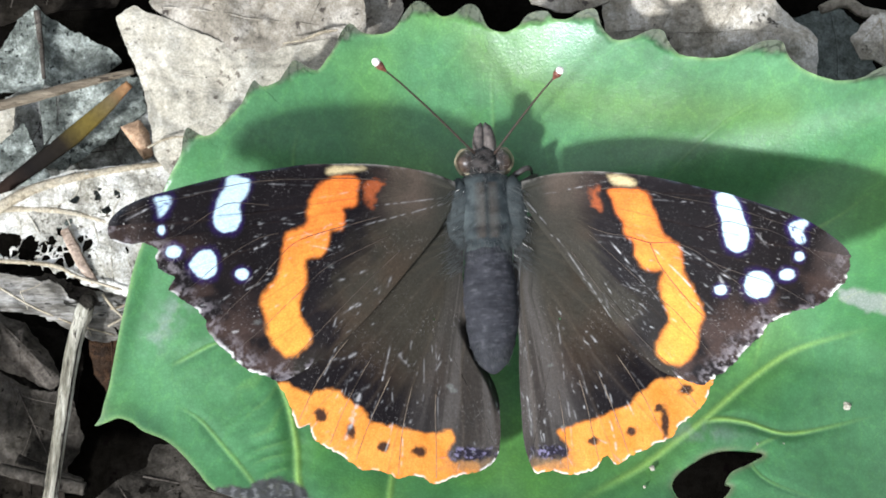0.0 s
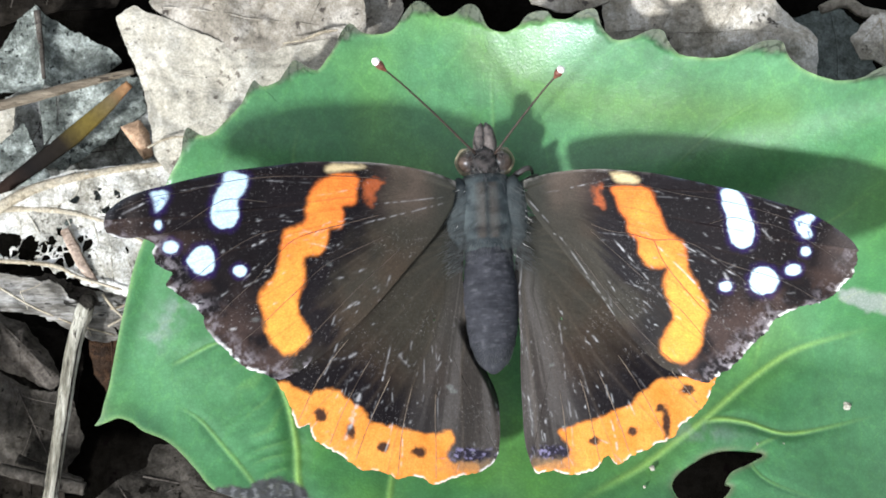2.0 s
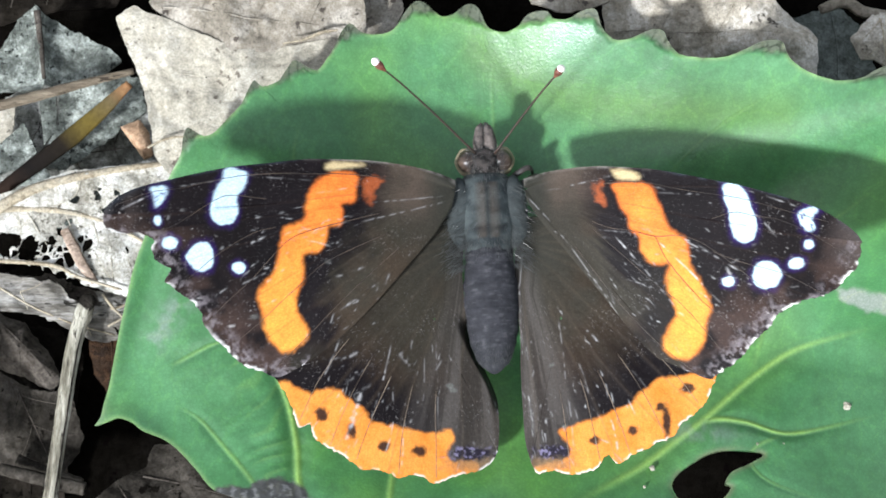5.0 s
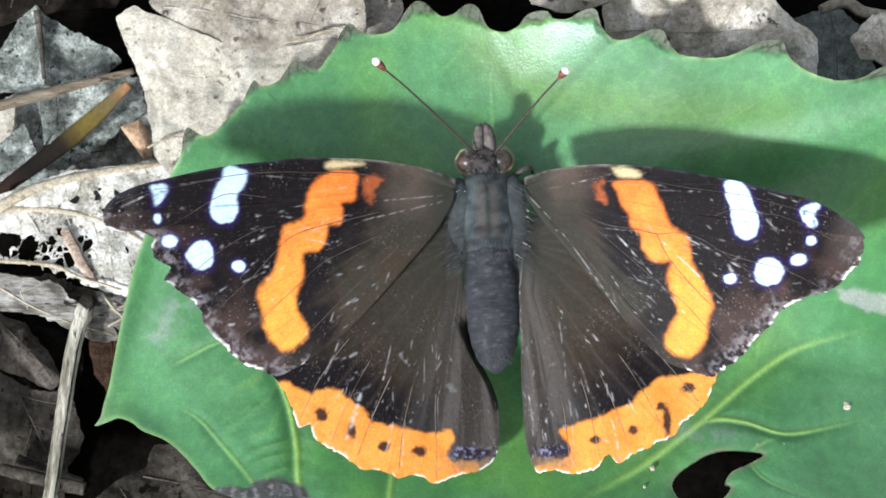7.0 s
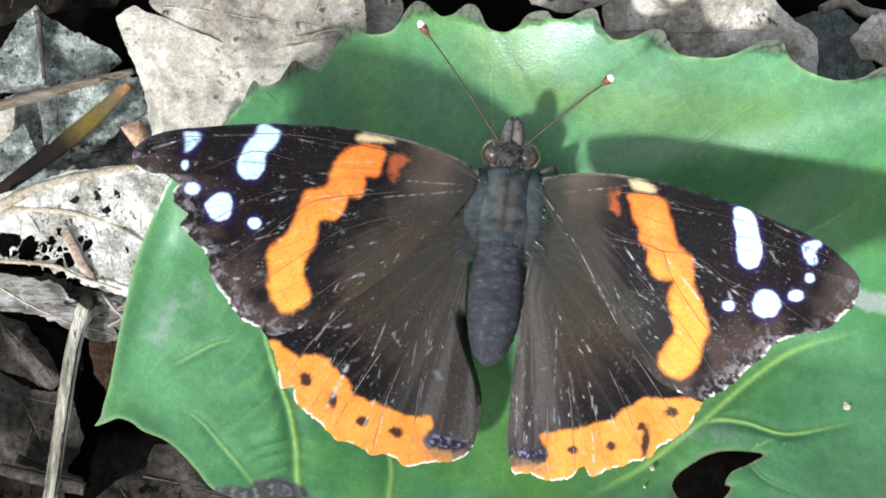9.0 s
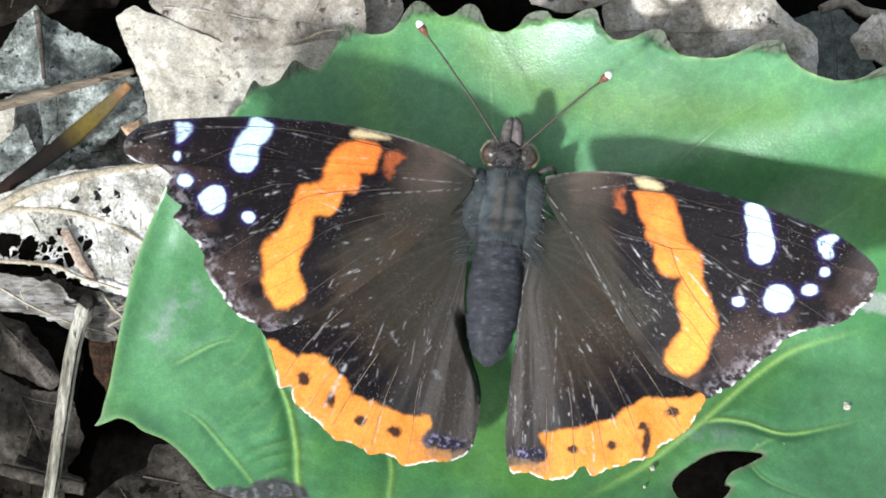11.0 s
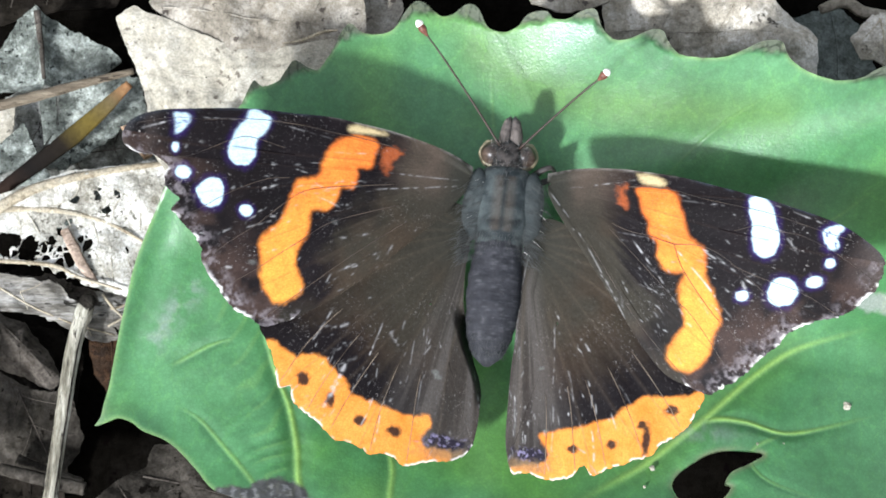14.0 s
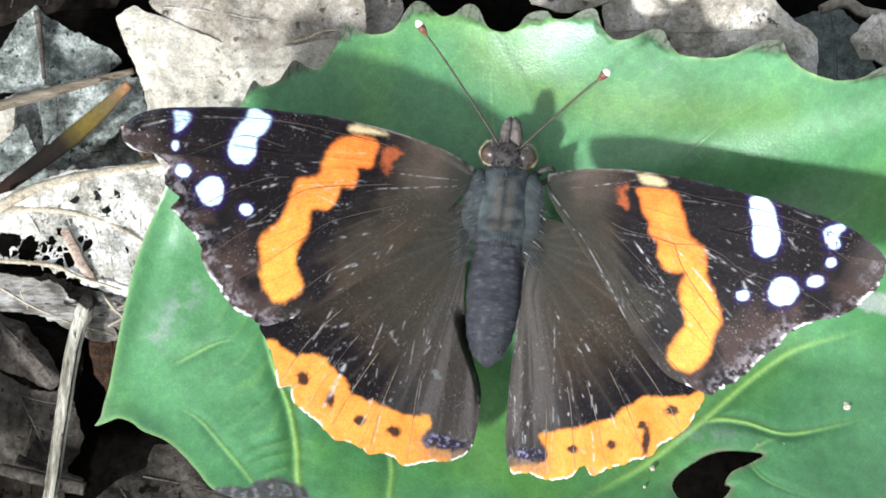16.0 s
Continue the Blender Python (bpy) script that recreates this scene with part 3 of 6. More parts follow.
    owner = np.zeros(len(quads), int)
    for k, m in enumerate(ridges):
        owner[(m[quads] > 0.45).sum(1) >= 3] = k + 1
    ob = None
    for k in range(len(ridges) + 1):
        q = quads[owner == k]
        if len(q) < 10:
            continue
        vv, qq, cc = used_only(v, q, col)
        vv, qq, ids = shell(vv, qq, 0.28)
        cc = np.vstack([cc, cc * 1.1, cc[ids], cc[ids]])
        name = "vein" if k else "green_leaf"
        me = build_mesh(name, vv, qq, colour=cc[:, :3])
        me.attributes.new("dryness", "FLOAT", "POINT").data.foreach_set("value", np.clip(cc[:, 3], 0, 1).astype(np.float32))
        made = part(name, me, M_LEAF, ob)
        ob = ob or made
    tagged(ob, "large living green leaf with scalloped edge and an eaten hole", "leaf")


VEINS = [(VEIN_A, 0.3, 1.0), (VEIN_B, 0.22, 0.9), (VEIN_C, 0.3, 0.9), (VEIN_D, 0.26, 0.7), (VEIN_E, 0.2, 0.42), (VEIN_F, 0.22, 0.2),
         (VEIN_G, 0.14, 0.35), (VEIN_H, 0.14, 0.12), (VEIN_I, 0.16, 0.4), (VEIN_J, 0.14, 0.4)]
green_leaf()


# ---- leaf litter ----
PALE = [(-27.4, 20), (-25.8, 21.2), (-24.7, 20.4), (-22.9, 19.8), (-20, 18.3), (-16.7, 17.2), (-12.4, 17.5), (-9.1, 18), (-6.8, 16.3), (-10.5, 11.8), (-15.1, 8.9), (-21, 5.5), (-22.7, 6.9), (-23.9, 8.4), (-24.4, 11.8), (-25, 14.3), (-26.2, 17.2)]
UPPER = [(-24.6, 21.1), (-21.6, 18.8), (-18, 17.2), (-14.2, 16.7), (-10.5, 17.1), (-8.2, 17.9), (-6.3, 18.3), (-6.8, 23.4), (-15.8, 24.4), (-24.8, 23.4)]
UPPER_BIT = [(-7.5, 23.9), (-7.1, 20.3), (-6.1, 18.5), (-4, 18.8), (-3.4, 21.3), (-3.8, 23.9)]
RIBBED = [(-38.7, 20.1), (-37.1, 22.7), (-35.4, 23.8), (-34.6, 23), (-33.3, 22.3), (-31.3, 21.6), (-28.6, 20.1), (-28, 19.2), (-31.1, 17.1), (-34.3, 16.3), (-39.5, 16.4)]
MOTTLED = [(-33.2, 17), (-28.9, 18), (-26, 17.7), (-25.8, 14.3), (-31, 10.2), (-32.5, 9.2), (-34.7, 9.8), (-33.4, 13.4)]
SHARD_A = [(-39.4, 15.1), (-37, 15.2), (-37.1, 12.6), (-38.4, 10), (-39.1, 10)]
SHARD_B = [(-36.1, 13.5), (-34.8, 10.8), (-36.4, 9.3), (-39, 8.2), (-39.1, 10.3)]
SHARD_C = [(-35, 15.9), (-33.5, 16.2), (-33.4, 13), (-34.4, 11.7)]
SHARD_D = [(-37.1, 8), (-34.2, 9.5), (-33.5, 8.6), (-35.1, 7.7)]
ORANGE_BIT = [(-27.4, 12.2), (-25.8, 12.9), (-25, 11.9), (-24.6, 9.8), (-25.3, 9.4), (-26.3, 10.7)]
SKELETON = [(-37.7, 5.2), (-34, 6.4), (-31.3, 7.4), (-27.5, 7.9), (-24.7, 8.5), (-21.6, 8.4), (-21.3, 5.7), (-22.6, 2.8), (-23.5, 0.9), (-24.3, -1.1), (-25.5, -3.2), (-29, -2.3), (-33.7, -0.8), (-37.4, -0.6)]
TORN = [(-37.6, -0.6), (-34.7, -1.4), (-31.9, -1.7), (-30.5, -3.2), (-27.7, -3.9), (-26.6, -6.5), (-28.7, -6.7), (-31.3, -5.4), (-33.7, -4.5), (-37.4, -3.9)]
CURVED = [(-39.3, -2.1), (-35.8, -3.4), (-34.1, -5.5), (-32.4, -8.3), (-33.3, -9.5), (-36.1, -8), (-39, -7)]
DARK = [(-38.8, -7.2), (-34.9, -9.2), (-31.5, -9.7), (-30.4, -13.6), (-32.4, -17), (-36, -16.2), (-38.4, -15)]
LOWER = [(-29.2, -20.3), (-27, -18), (-24.5, -16.6), (-23.9, -14.6), (-22.2, -14.8), (-20.1, -16.5), (-16.8, -19.3), (-12.1, -21.6), (-17.6, -24.4), (-26.8, -23)]
RUSTY = [(-30.1, -5.3), (-26.6, -4.7), (-25.7, -8.1), (-28, -10.3), (-29.5, -8.4)]
CURLED = [(13.2, 21.9), (13.4, 18.9), (14.2, 15.9), (16.9, 15.9), (19.6, 14.5), (22.9, 14.4), (25.6, 14.9), (28.3, 13.5), (30.3, 13.1), (30.6, 16.7), (28.8, 18.4), (26.5, 20.4), (25.9, 22.4)]
GREYLEAF = [(29.2, 21.1), (33.6, 22.6), (35.7, 20.6), (36.7, 16.5), (34.2, 14), (29, 15)]
BROWN = [(33.7, 17.7), (35.5, 19.6), (39, 20.3), (38.7, 13.4), (35.8, 15.7), (34.3, 15.9)]
TOPBROWN = [(6.6, 22.3), (7.3, 20.4), (9.4, 19.6), (12.2, 20.1), (13.7, 20.6), (14.1, 22.8)]
DARKTOP = [(-41.3, 28.3), (-40.6, 24), (-37.6, 24.9), (-34.1, 25.7), (-29.3, 25.9), (-28.4, 28.3)]
STRAW = [(-38.5, 14.1, -6), (-34.9, 15.1, -6), (-30.7, 16.3, -6), (-26.5, 17.4, -6)]
BLADE = [(-37.9, 5.9, -5), (-34.9, 8.3, -5), (-32.2, 10.5, -5), (-29.4, 13.1, -5), (-26.7, 15.9, -5)]
FINE_STEM = [(-37.1, -0.3, -2.5), (-32.2, -0.7, -2.5), (-29.9, -1.7, -2.5), (-26.3, -2.8, -2.5)]
CANE = [(-31.5, -20.6, -2.5), (-30.8, -13.9, -2.5), (-30.1, -7.8, -2.5), (-29.2, -4.1, -2.5)]
TWIG = [(-35.8, -15.4, -11), (-32.9, -16.6, -11), (-30.3, -17.5, -11)]
PINK_TWIG = [(31.3, 20.3, 1), (33.4, 21, 1), (35, 20.1, 1), (37.8, 19.7, 1)]
ROLLED_RIB = [(-13.2, 17.1, 1.6), (-11.4, 17.5, 1.6), (-10, 18.1, 1.6), (-8.7, 18.3, 1.6)]
STALK = [(-24.2, 8.5, 0.4), (-23.1, 9.1, 0.4), (-22, 9.4, 0.4), (-21.1, 9.4, 0.4)]
MIDRIB = [(-37.6, 3.7, -2.6), (-34.8, 5.4, -2.6), (-32.1, 6.4, -2.6), (-27.4, 7.5, -2.6), (-21.9, 8.3, -2.6)]
SIDERIB = [(-37.4, 4.1, -2.6), (-33.9, 4.2, -2.6), (-30.6, 3.9, -2.6), (-27.3, 2.9, -2.6), (-23.5, 0.7, -2.6)]


def dead_leaf(name, outline, z, material, label, seed, thick=0.18, crumple=0.8, tilt=(0.0, 0.0), dome=0.0, ragged=0.35,
              rib=None, rib_rise=0.35, holes=None, fineness=0.28, curl=0.0, category="dead leaf", veined=None, rib_size=1.0):
    """A dry sheet of leaf: uneven edge, crumpled, tilted, domed or curled, with an optional rib and eaten holes."""
    rim = resample(np.array(outline), 400, True)
    rim = (np.roll(rim, 2, 0) + np.roll(rim, 1, 0) + rim + np.roll(rim, -1, 0) + np.roll(rim, -2, 0)) / 5
    centre = np.array(outline).mean(0)
    size = np.linalg.norm(np.array(outline) - centre, axis=1).max()
    n = int(max(90, 2 * np.pi * size / fineness * 0.8))
    rim = resample(rim, n, True)
    k = np.arange(n)
    out = rim - centre
    wob = 0.6 * (layered(rim[:, 0], rim[:, 1], 1.6, seed, 3) - 0.5) + 0.4 * (layered(rim[:, 0], rim[:, 1], 0.4, seed + 7, 2) - 0.5)
    rim = rim + out / np.linalg.norm(out, axis=1)[:, None] * (wob * ragged * 2)[:, None]
    pts, quads, f = fan(rim, centre, int(max(20, size / fineness)), 0.8)
    x, y = pts[:, 0], pts[:, 1]
    h = z + tilt[0] * (x - centre[0]) + tilt[1] * (y - centre[1])
    h = h + crumple * (layered(x, y, 4.5, seed + 1, 3) - 0.5) * 2 + 0.3 * crumple * np.abs(layered(x, y, 1.6, seed + 2, 2) - 0.5) * 2 + 0.12 * crumple * (layered(x, y, 0.6, seed + 3, 2) - 0.5)
    h = h - dome * f ** 2 + curl * f ** 4
    if rib:
        d, s = along(smooth_line(rib, 6), x, y)
        h = h + rib_rise * np.exp(-(d / 0.3) ** 2) + 0.8 * rib_rise * np.exp(-(d / 2.0) ** 2)
    if holes:
        gone = holes(x, y)
        quads = quads[~gone[quads].any(1)]
    v, quads, _ = used_only(np.stack([x, y, h], 1), quads)
    v, quads, _ = shell(v, quads, thick)
    ob = part(name, build_mesh(name, v, quads), material, None)
    tagged(ob, label, category, "leaf litter")
    if veined:
        leaf_ribs(ob, np.array(outline), v[:, :3], veined, seed, rib, rib_size)
    return ob


def leaf_ribs(leaf, outline, cloud, material, seed, fixed, size):
    """A midrib along the leaf's longer axis and side ribs slanting off it, lying on its face."""
    rnd = np.random.RandomState(seed)
    c = outline.mean(0)
    _, _, axes = np.linalg.svd(outline - c)
    main, cross = axes

    def on_face(p):
        near = np.argsort((cloud[:, 0] - p[0]) ** 2 + (cloud[:, 1] - p[1]) ** 2)[:8]
        return (p[0], p[1], cloud[near, 2].max())

    def rib(name, a, b, sag, r):
        at = np.linspace(0, 1, 15)[:, None]
        line = a + (b - a) * at + sag * (4 * at * (1 - at)) * np.array([-(b - a)[1], (b - a)[0]])
        keep = inside(outline, line[:, 0], line[:, 1]) > 0.25
        if keep.sum() < 5:
            return
        line = [on_face(p) for p in line[keep]]
        v, q, caps = tube(line, np.linspace(r, 0.5 * r, len(line)), 6, 0.7)
        part(name, build_mesh(name, v, q, caps), material, leaf)

    if fixed:
        rib("midrib", np.array(fixed[0]), np.array(fixed[-1]), 0.0, 0.32)
        return
    reach = np.abs((outline - c) @ main).max()
    rib("midrib", c - main * reach, c + main * reach, rnd.uniform(-0.08, 0.08), 0.09 * size)
    for k in range(3):
        start = c + main * reach * (-0.5 + 0.45 * k)
        for sgn in (-1, 1):
            rib("side_rib", start, start + (main * 0.7 + cross * sgn) * reach * 0.7, 0.08 * sgn, 0.04 * size)


# holes eaten in the chalky leaf: middle, half width, half height
LACE_HOLES = [(-36.0, 1.2, 1.0, 0.95), (-34.2, 0.8, 0.75, 1.1), (-32.8, 0.6, 0.45, 0.8), (-31.2, 0.0, 0.8, 0.9), (-36.5, -0.7, 0.3, 0.6), (-35.6, -0.9, 0.55, 0.7),
              (-34.6, -0.9, 0.5, 0.7), (-33.6, -1.1, 0.6, 0.7), (-32.7, -1.4, 0.45, 0.5), (-31.6, -1.7, 0.5, 0.65), (-29.6, 1.2, 0.55, 0.7), (-31.6, 2.2, 0.26, 0.34),
              (-32.3, 1.3, 0.26, 0.46), (-29.0, -0.6, 0.2, 0.9), (-28.1, 4.1, 0.5, 0.32), (-29.1, 4.8, 0.42, 0.22), (-28.7, 5.3, 0.26, 0.34), (-28.4, 5.9, 0.16, 0.16),
              (-30.5, 5.1, 0.42, 0.24), (-27.0, 5.5, 0.3, 0.25), (-31.0, 3.2, 0.22, 0.27), (-26.0, 0.8, 0.15, 0.19), (-30.4, -2.0, 0.5, 0.4)]


def lace(x, y):
    """Tissue eaten away in rounded holes, with thin walls of vein left between neighbours."""
    bx = x + 0.7 * (layered(x, y, 0.7, 13, 3) - 0.5)
    by = y + 0.7 * (layered(x, y, 0.7, 14, 3) - 0.5)
    d = np.stack([np.hypot((bx - cx) / a, (by - cy) / b) for cx, cy, a, b in LACE_HOLES], 1)
    two = np.partition(d, 1, axis=1)
    size = np.array([min(a, b) for _, _, a, b in LACE_HOLES])[d.argmin(1)]
    # a few bare threads still cross the holes
    rnd = np.random.RandomState(11)
    seeds = np.stack([rnd.uniform(-39, -24, 190), rnd.uniform(-3, 7, 190)], 1)
    far = np.partition(np.sqrt((x[:, None] - seeds[None, :, 0]) ** 2 + (y[:, None] - seeds[None, :, 1]) ** 2), 1, axis=1)
    thread = (far[:, 1] - far[:, 0] < 0.13) & (grain(x, y, 1.3, 15) > 0.42)
    return (two[:, 0] < 1.15) & ((two[:, 1] - two[:, 0]) * size > 0.09) & ~thread


def litter():
    dead_leaf("dead_leaf", PALE, -0.3, M_PALE, "large pale bleached dead leaf under the green leaf's edge", 101, veined=M_PALE, rib_size=0.5, crumple=0.9, tilt=(0.02, 0.03), ragged=0.25)
    dead_leaf("dead_leaf", UPPER, 0.8, M_GREYBROWN, "grey-brown dead leaf with a rolled edge, behind the pale one", 117, crumple=1.3, tilt=(0.08, 0.24), dome=0.5, ragged=0.2, veined=M_GREYBROWN)
    dead_leaf("dead_leaf", UPPER_BIT, -1.5, M_GREYBROWN, "brown piece of dead leaf behind the green leaf", 121, crumple=0.6)
    dead_leaf("dead_leaf", RIBBED, -8.5, M_MOTTLED, "grey mottled dead leaf folded along a dark rib", 131, rib=RIBBED_RIB, rib_rise=1.1, crumple=0.6, ragged=0.5, veined=M_BROWN)
    dead_leaf("dead_leaf", MOTTLED, -8.8, M_MOTTLED, "black-speckled grey dead leaf under a grass blade", 141, crumple=1.0, ragged=0.5, veined=M_MOTTLED)
    for k, (shape, z) in enumerate(((SHARD_A, -8.5), (SHARD_B, -8.2), (SHARD_C, -9.0), (SHARD_D, -8.4))):
        dead_leaf("leaf_shard", shape, z, M_MOTTLED if k else M_PALE, "small torn shard of grey dead leaf", 151 + 7 * k, crumple=0.5, ragged=0.3, category="leaf shard")
    dead_leaf("leaf_scrap", ORANGE_BIT, -5.0, M_ORANGE, "small curled tan-orange scrap of dead leaf", 181, thick=0.4, crumple=0.3, dome=0.6, ragged=0.12, category="leaf scrap")
    dead_leaf("skeleton_leaf", SKELETON, -3.2, M_SKELETON, "chalky white dead leaf eaten to a lace of veins", 191, crumple=0.7, ragged=0.3, holes=lace, fineness=0.07,
              rib=[p[:2] for p in MIDRIB], rib_rise=0.25)
    dead_leaf("dead_leaf", [(-38, 4.5), (-34, 6.4), (-29, 7.6), (-24, 8.2), (-24.5, 4.5), (-28, 3.4), (-33, 3.6)], -6.5, M_GREY, "dull grey-green dead leaf under the eaten one", 196, crumple=0.6, veined=M_BROWN)
    dead_leaf("torn_leaf", TORN, -4.2, M_FIBRE, "torn fibrous whitish strip of rotten leaf", 201, crumple=1.1, ragged=0.8, veined=M_VEIN)
    dead_leaf("dead_leaf", CURVED, -10, M_BROWN, "dark brown curled dead leaf in the shade", 211, crumple=0.8, dome=2.0, veined=M_BROWN)
    dead_leaf("dead_leaf", DARK, -12, M_DARK, "dead leaf lying in a hollow, coloured dark for shade", 221, crumple=1.0, tilt=(0.05, 0.05), veined=M_BROWN)
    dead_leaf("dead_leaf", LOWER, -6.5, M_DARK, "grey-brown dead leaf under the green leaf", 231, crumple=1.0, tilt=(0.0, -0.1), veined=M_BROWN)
    dead_leaf("dead_leaf", RUSTY, -10, M_RUST, "rusty brown scrap of leaf beside a dry cane", 241, crumple=0.7, veined=M_RUST)
    dead_leaf("dead_leaf", CURLED, 3.2, M_CURL, "pale curled dead leaf with dark specks behind the green leaf", 251, rib_size=0.5, crumple=2.2, tilt=(0.2, 0.22), dome=0.8, ragged=0.25, veined=M_GREYBROWN)
    dead_leaf("dead_leaf", GREYLEAF, -4, M_GREY, "dull grey dead leaf deep in the litter", 261, crumple=0.5, veined=M_GREY)
    dead_leaf("dead_leaf", BROWN, 2.0, M_CURL, "brown dead leaf with a notched edge", 271, crumple=0.6, dome=0.6, veined=M_VEIN)
    dead_leaf("dead_leaf", TOPBROWN, 2.2, M_GREYBROWN, "brown dead leaf edge behind the green leaf", 281, crumple=0.5, veined=M_GREYBROWN)
    # outside the view, added only to throw shade into the hollow
    dead_leaf("dead_leaf", [(-52, -18), (-47, -21), (-41, -19.5), (-39.5, -14), (-42, -9), (-48, -7), (-52, -12)], -2.5, M_GREYBROWN, "unseen dead leaf added to shade the dark hollow", 295, crumple=0.8, dome=1.5, veined=M_VEIN)
    dead_leaf("dead_leaf", FLOOR_A, -11.0, M_ASH, "ash-grey mottled dead leaf at the bottom of the litter", 301, crumple=1.4, ragged=0.6, veined=M_BROWN)
    dead_leaf("dead_leaf", FLOOR_D, -5.8, M_BROWN, "brown papery dead leaf under the eaten one", 323, crumple=0.9, ragged=0.7, veined=M_BROWN)
    dead_leaf("dead_leaf", FLOOR_C, -14.0, M_SHADE_BLACK, "brown dead leaf under the dry cane, coloured blackish for shade", 311, crumple=1.4, ragged=0.6, veined=M_SHADE_BLACK)
    dead_leaf("leaf_scrap", FRAY, -4.6, M_FIBRE, "frayed pale scrap of leaf beside the cane's end", 317, crumple=0.9, ragged=0.7, category="leaf scrap")
    dead_leaf("dead_leaf", DARKTOP, -13, M_SHADE_BLACK, "brown dead leaf with the shade it lies in put into its colour", 291, crumple=0.8, veined=M_BROWN)


FLOOR_A = [(-40, 7), (-34, 5), (-28, 6.5), (-24.5, 10), (-25.5, 15), (-29, 18), (-35, 18.5), (-40, 16)]
FLOOR_D = [(-39, -0.4), (-35, -0.7), (-31.5, -1.2), (-28.5, -2.2), (-26.5, -3.4), (-28, -5.2), (-32, -4.4), (-39, -3.4)]
FLOOR_C = [(-39, -3), (-33, -3.5), (-31, -6), (-31.8, -12), (-32.5, -19), (-36, -21), (-40, -16)]
FRAY = [(-28.6, -2.6), (-26.8, -2.2), (-25.3, -3.2), (-25.2, -5.0), (-26.8, -5.8), (-28.0, -4.6)]
RIBBED_RIB = [(-35.2, 23.6), (-34.8, 20.0), (-34.2, 16.4)]
litter()
UPPER_LEAF = bpy.data.objects["dead_leaf.001"]


def stick(name, points, radii, material, label, category, squash=0.8, ridge=0.3, seed=1, sides=12, parent=None):
    path = smooth_line(points, 10)
    r = np.interp(np.linspace(0, 1, len(path)), np.linspace(0, 1, len(radii)), radii)
    r = r * (1 + 0.12 * (np.random.RandomState(seed).rand(len(path)) - 0.5))
    v, q, caps = tube(path, r, sides, squash, ridge, seed)
    ob = part(name, build_mesh(name, v, q, caps), material, parent)
    return tagged(ob, label, category) if not parent else ob


stick("straw", STRAW, [0.5, 0.5, 0.42, 0.3], M_STRAW, "thin brown dry grass stem lying on litter", "stem", seed=2)
def grass_blade():
    """A flattened withered blade: dark at the base, yellow in the middle, tan at the tip."""
    path = smooth_line(BLADE, 12)
    at = np.linspace(0, 1, len(path))
    v, q, caps = tube(path, np.interp(at, [0, 0.3, 0.6, 0.85, 1], [0.55, 0.75, 0.85, 0.65, 0.38]), 16, 0.4, 0.25, 3)
    tt = np.concatenate([np.repeat(at, 16), [0, 1]])
    stops = np.array([(0.025, 0.014, 0.009), (0.007, 0.0055, 0.0045), (0.012, 0.009, 0.006), (0.11, 0.08, 0.018), (0.1, 0.075, 0.035), (0.26, 0.13, 0.06)])
    col = np.stack([np.interp(tt, [0, 0.25, 0.5, 0.7, 0.86, 1], stops[:, k]) for k in range(3)], 1)
    col = col * (0.7 + 0.6 * layered(v[:, 0] * 3, v[:, 1], 1.0, 8, 3))[:, None]
    ob = part("grass_blade", build_mesh("grass_blade", v, q, caps, col), pigment_material("withered_blade", 0.75, 2500, 0.00008, 0.08), None)
    tagged(ob, "withered grass blade, dark below and yellow towards its tip", "grass")


grass_blade()
stick("fine_stem", FINE_STEM, [0.15, 0.15, 0.13, 0.08], M_VEIN, "thin pale curved stalk over the eaten leaf", "stem", seed=4)
cane = stick("cane", CANE, [0.6, 0.64, 0.68, 0.8], M_CANE, "bleached upright dry cane with a cracked grey side", "stem", seed=5, sides=18, ridge=0.25)
stick("crack", [(x + 0.42, y + 0.05, z + 0.4) for x, y, z in CANE], [0.06, 0.09, 0.1, 0.06], M_DARK, "", "", parent=cane, seed=15)
stick("joint", [(-29.35, -4.3, -2.35), (-28.9, -3.8, -2.3), (-28.5, -3.6, -2.5)], [0.75, 0.7, 0.4], M_DARK, "", "", parent=cane, seed=16)
stick("twig", TWIG, [0.5, 0.5, 0.55], M_DARK, "short dark broken twig in the shade", "twig", seed=6)
stick("twig", PINK_TWIG, [0.4, 0.5, 0.5, 0.4], M_GREYBROWN, "short pale brown twig behind the leaves", "twig", seed=7)
stick("rolled_rib", ROLLED_RIB, [0.07, 0.13, 0.16, 0.1], M_VEIN, "", "", parent=UPPER_LEAF, seed=21)
stick("stalk", STALK, [0.1, 0.12, 0.12, 0.08], M_VEIN, "thin pale stalk lying on the bleached leaf", "stem", seed=22)
skeleton = bpy.data.objects["skeleton_leaf"]
SKELETON_VEINS = [[(-34.5, 4.0), (-33.3, 2.1), (-32.6, 1.0)], [(-31.2, 3.6), (-30.6, 2.3), (-30.3, 1.4)], [(-28.4, 6.9), (-26.5, 5.5), (-24.0, 4.1)],
                  [(-25.2, 5.2), (-25.1, 3.8), (-25.1, 2.5)], [(-33.0, 4.2), (-30.7, 5.2), (-30.0, 6.8)], [(-27.4, 1.0), (-27.3, -0.5), (-27.1, -2.0)],
                  [(-26.3, 0.6), (-25.8, -0.5), (-25.3, -1.5)], [(-28.7, 0.4), (-27.9, -0.9), (-27.3, -1.8)], [(-35.6, 4.1), (-35.0, 2.9), (-34.9, 2.0)],
                  [(-29.0, 3.1), (-28.5, 1.5), (-28.7, 0.4)], [(-26.5, 5.5), (-27.2, 4.4), (-27.5, 3.1)]]
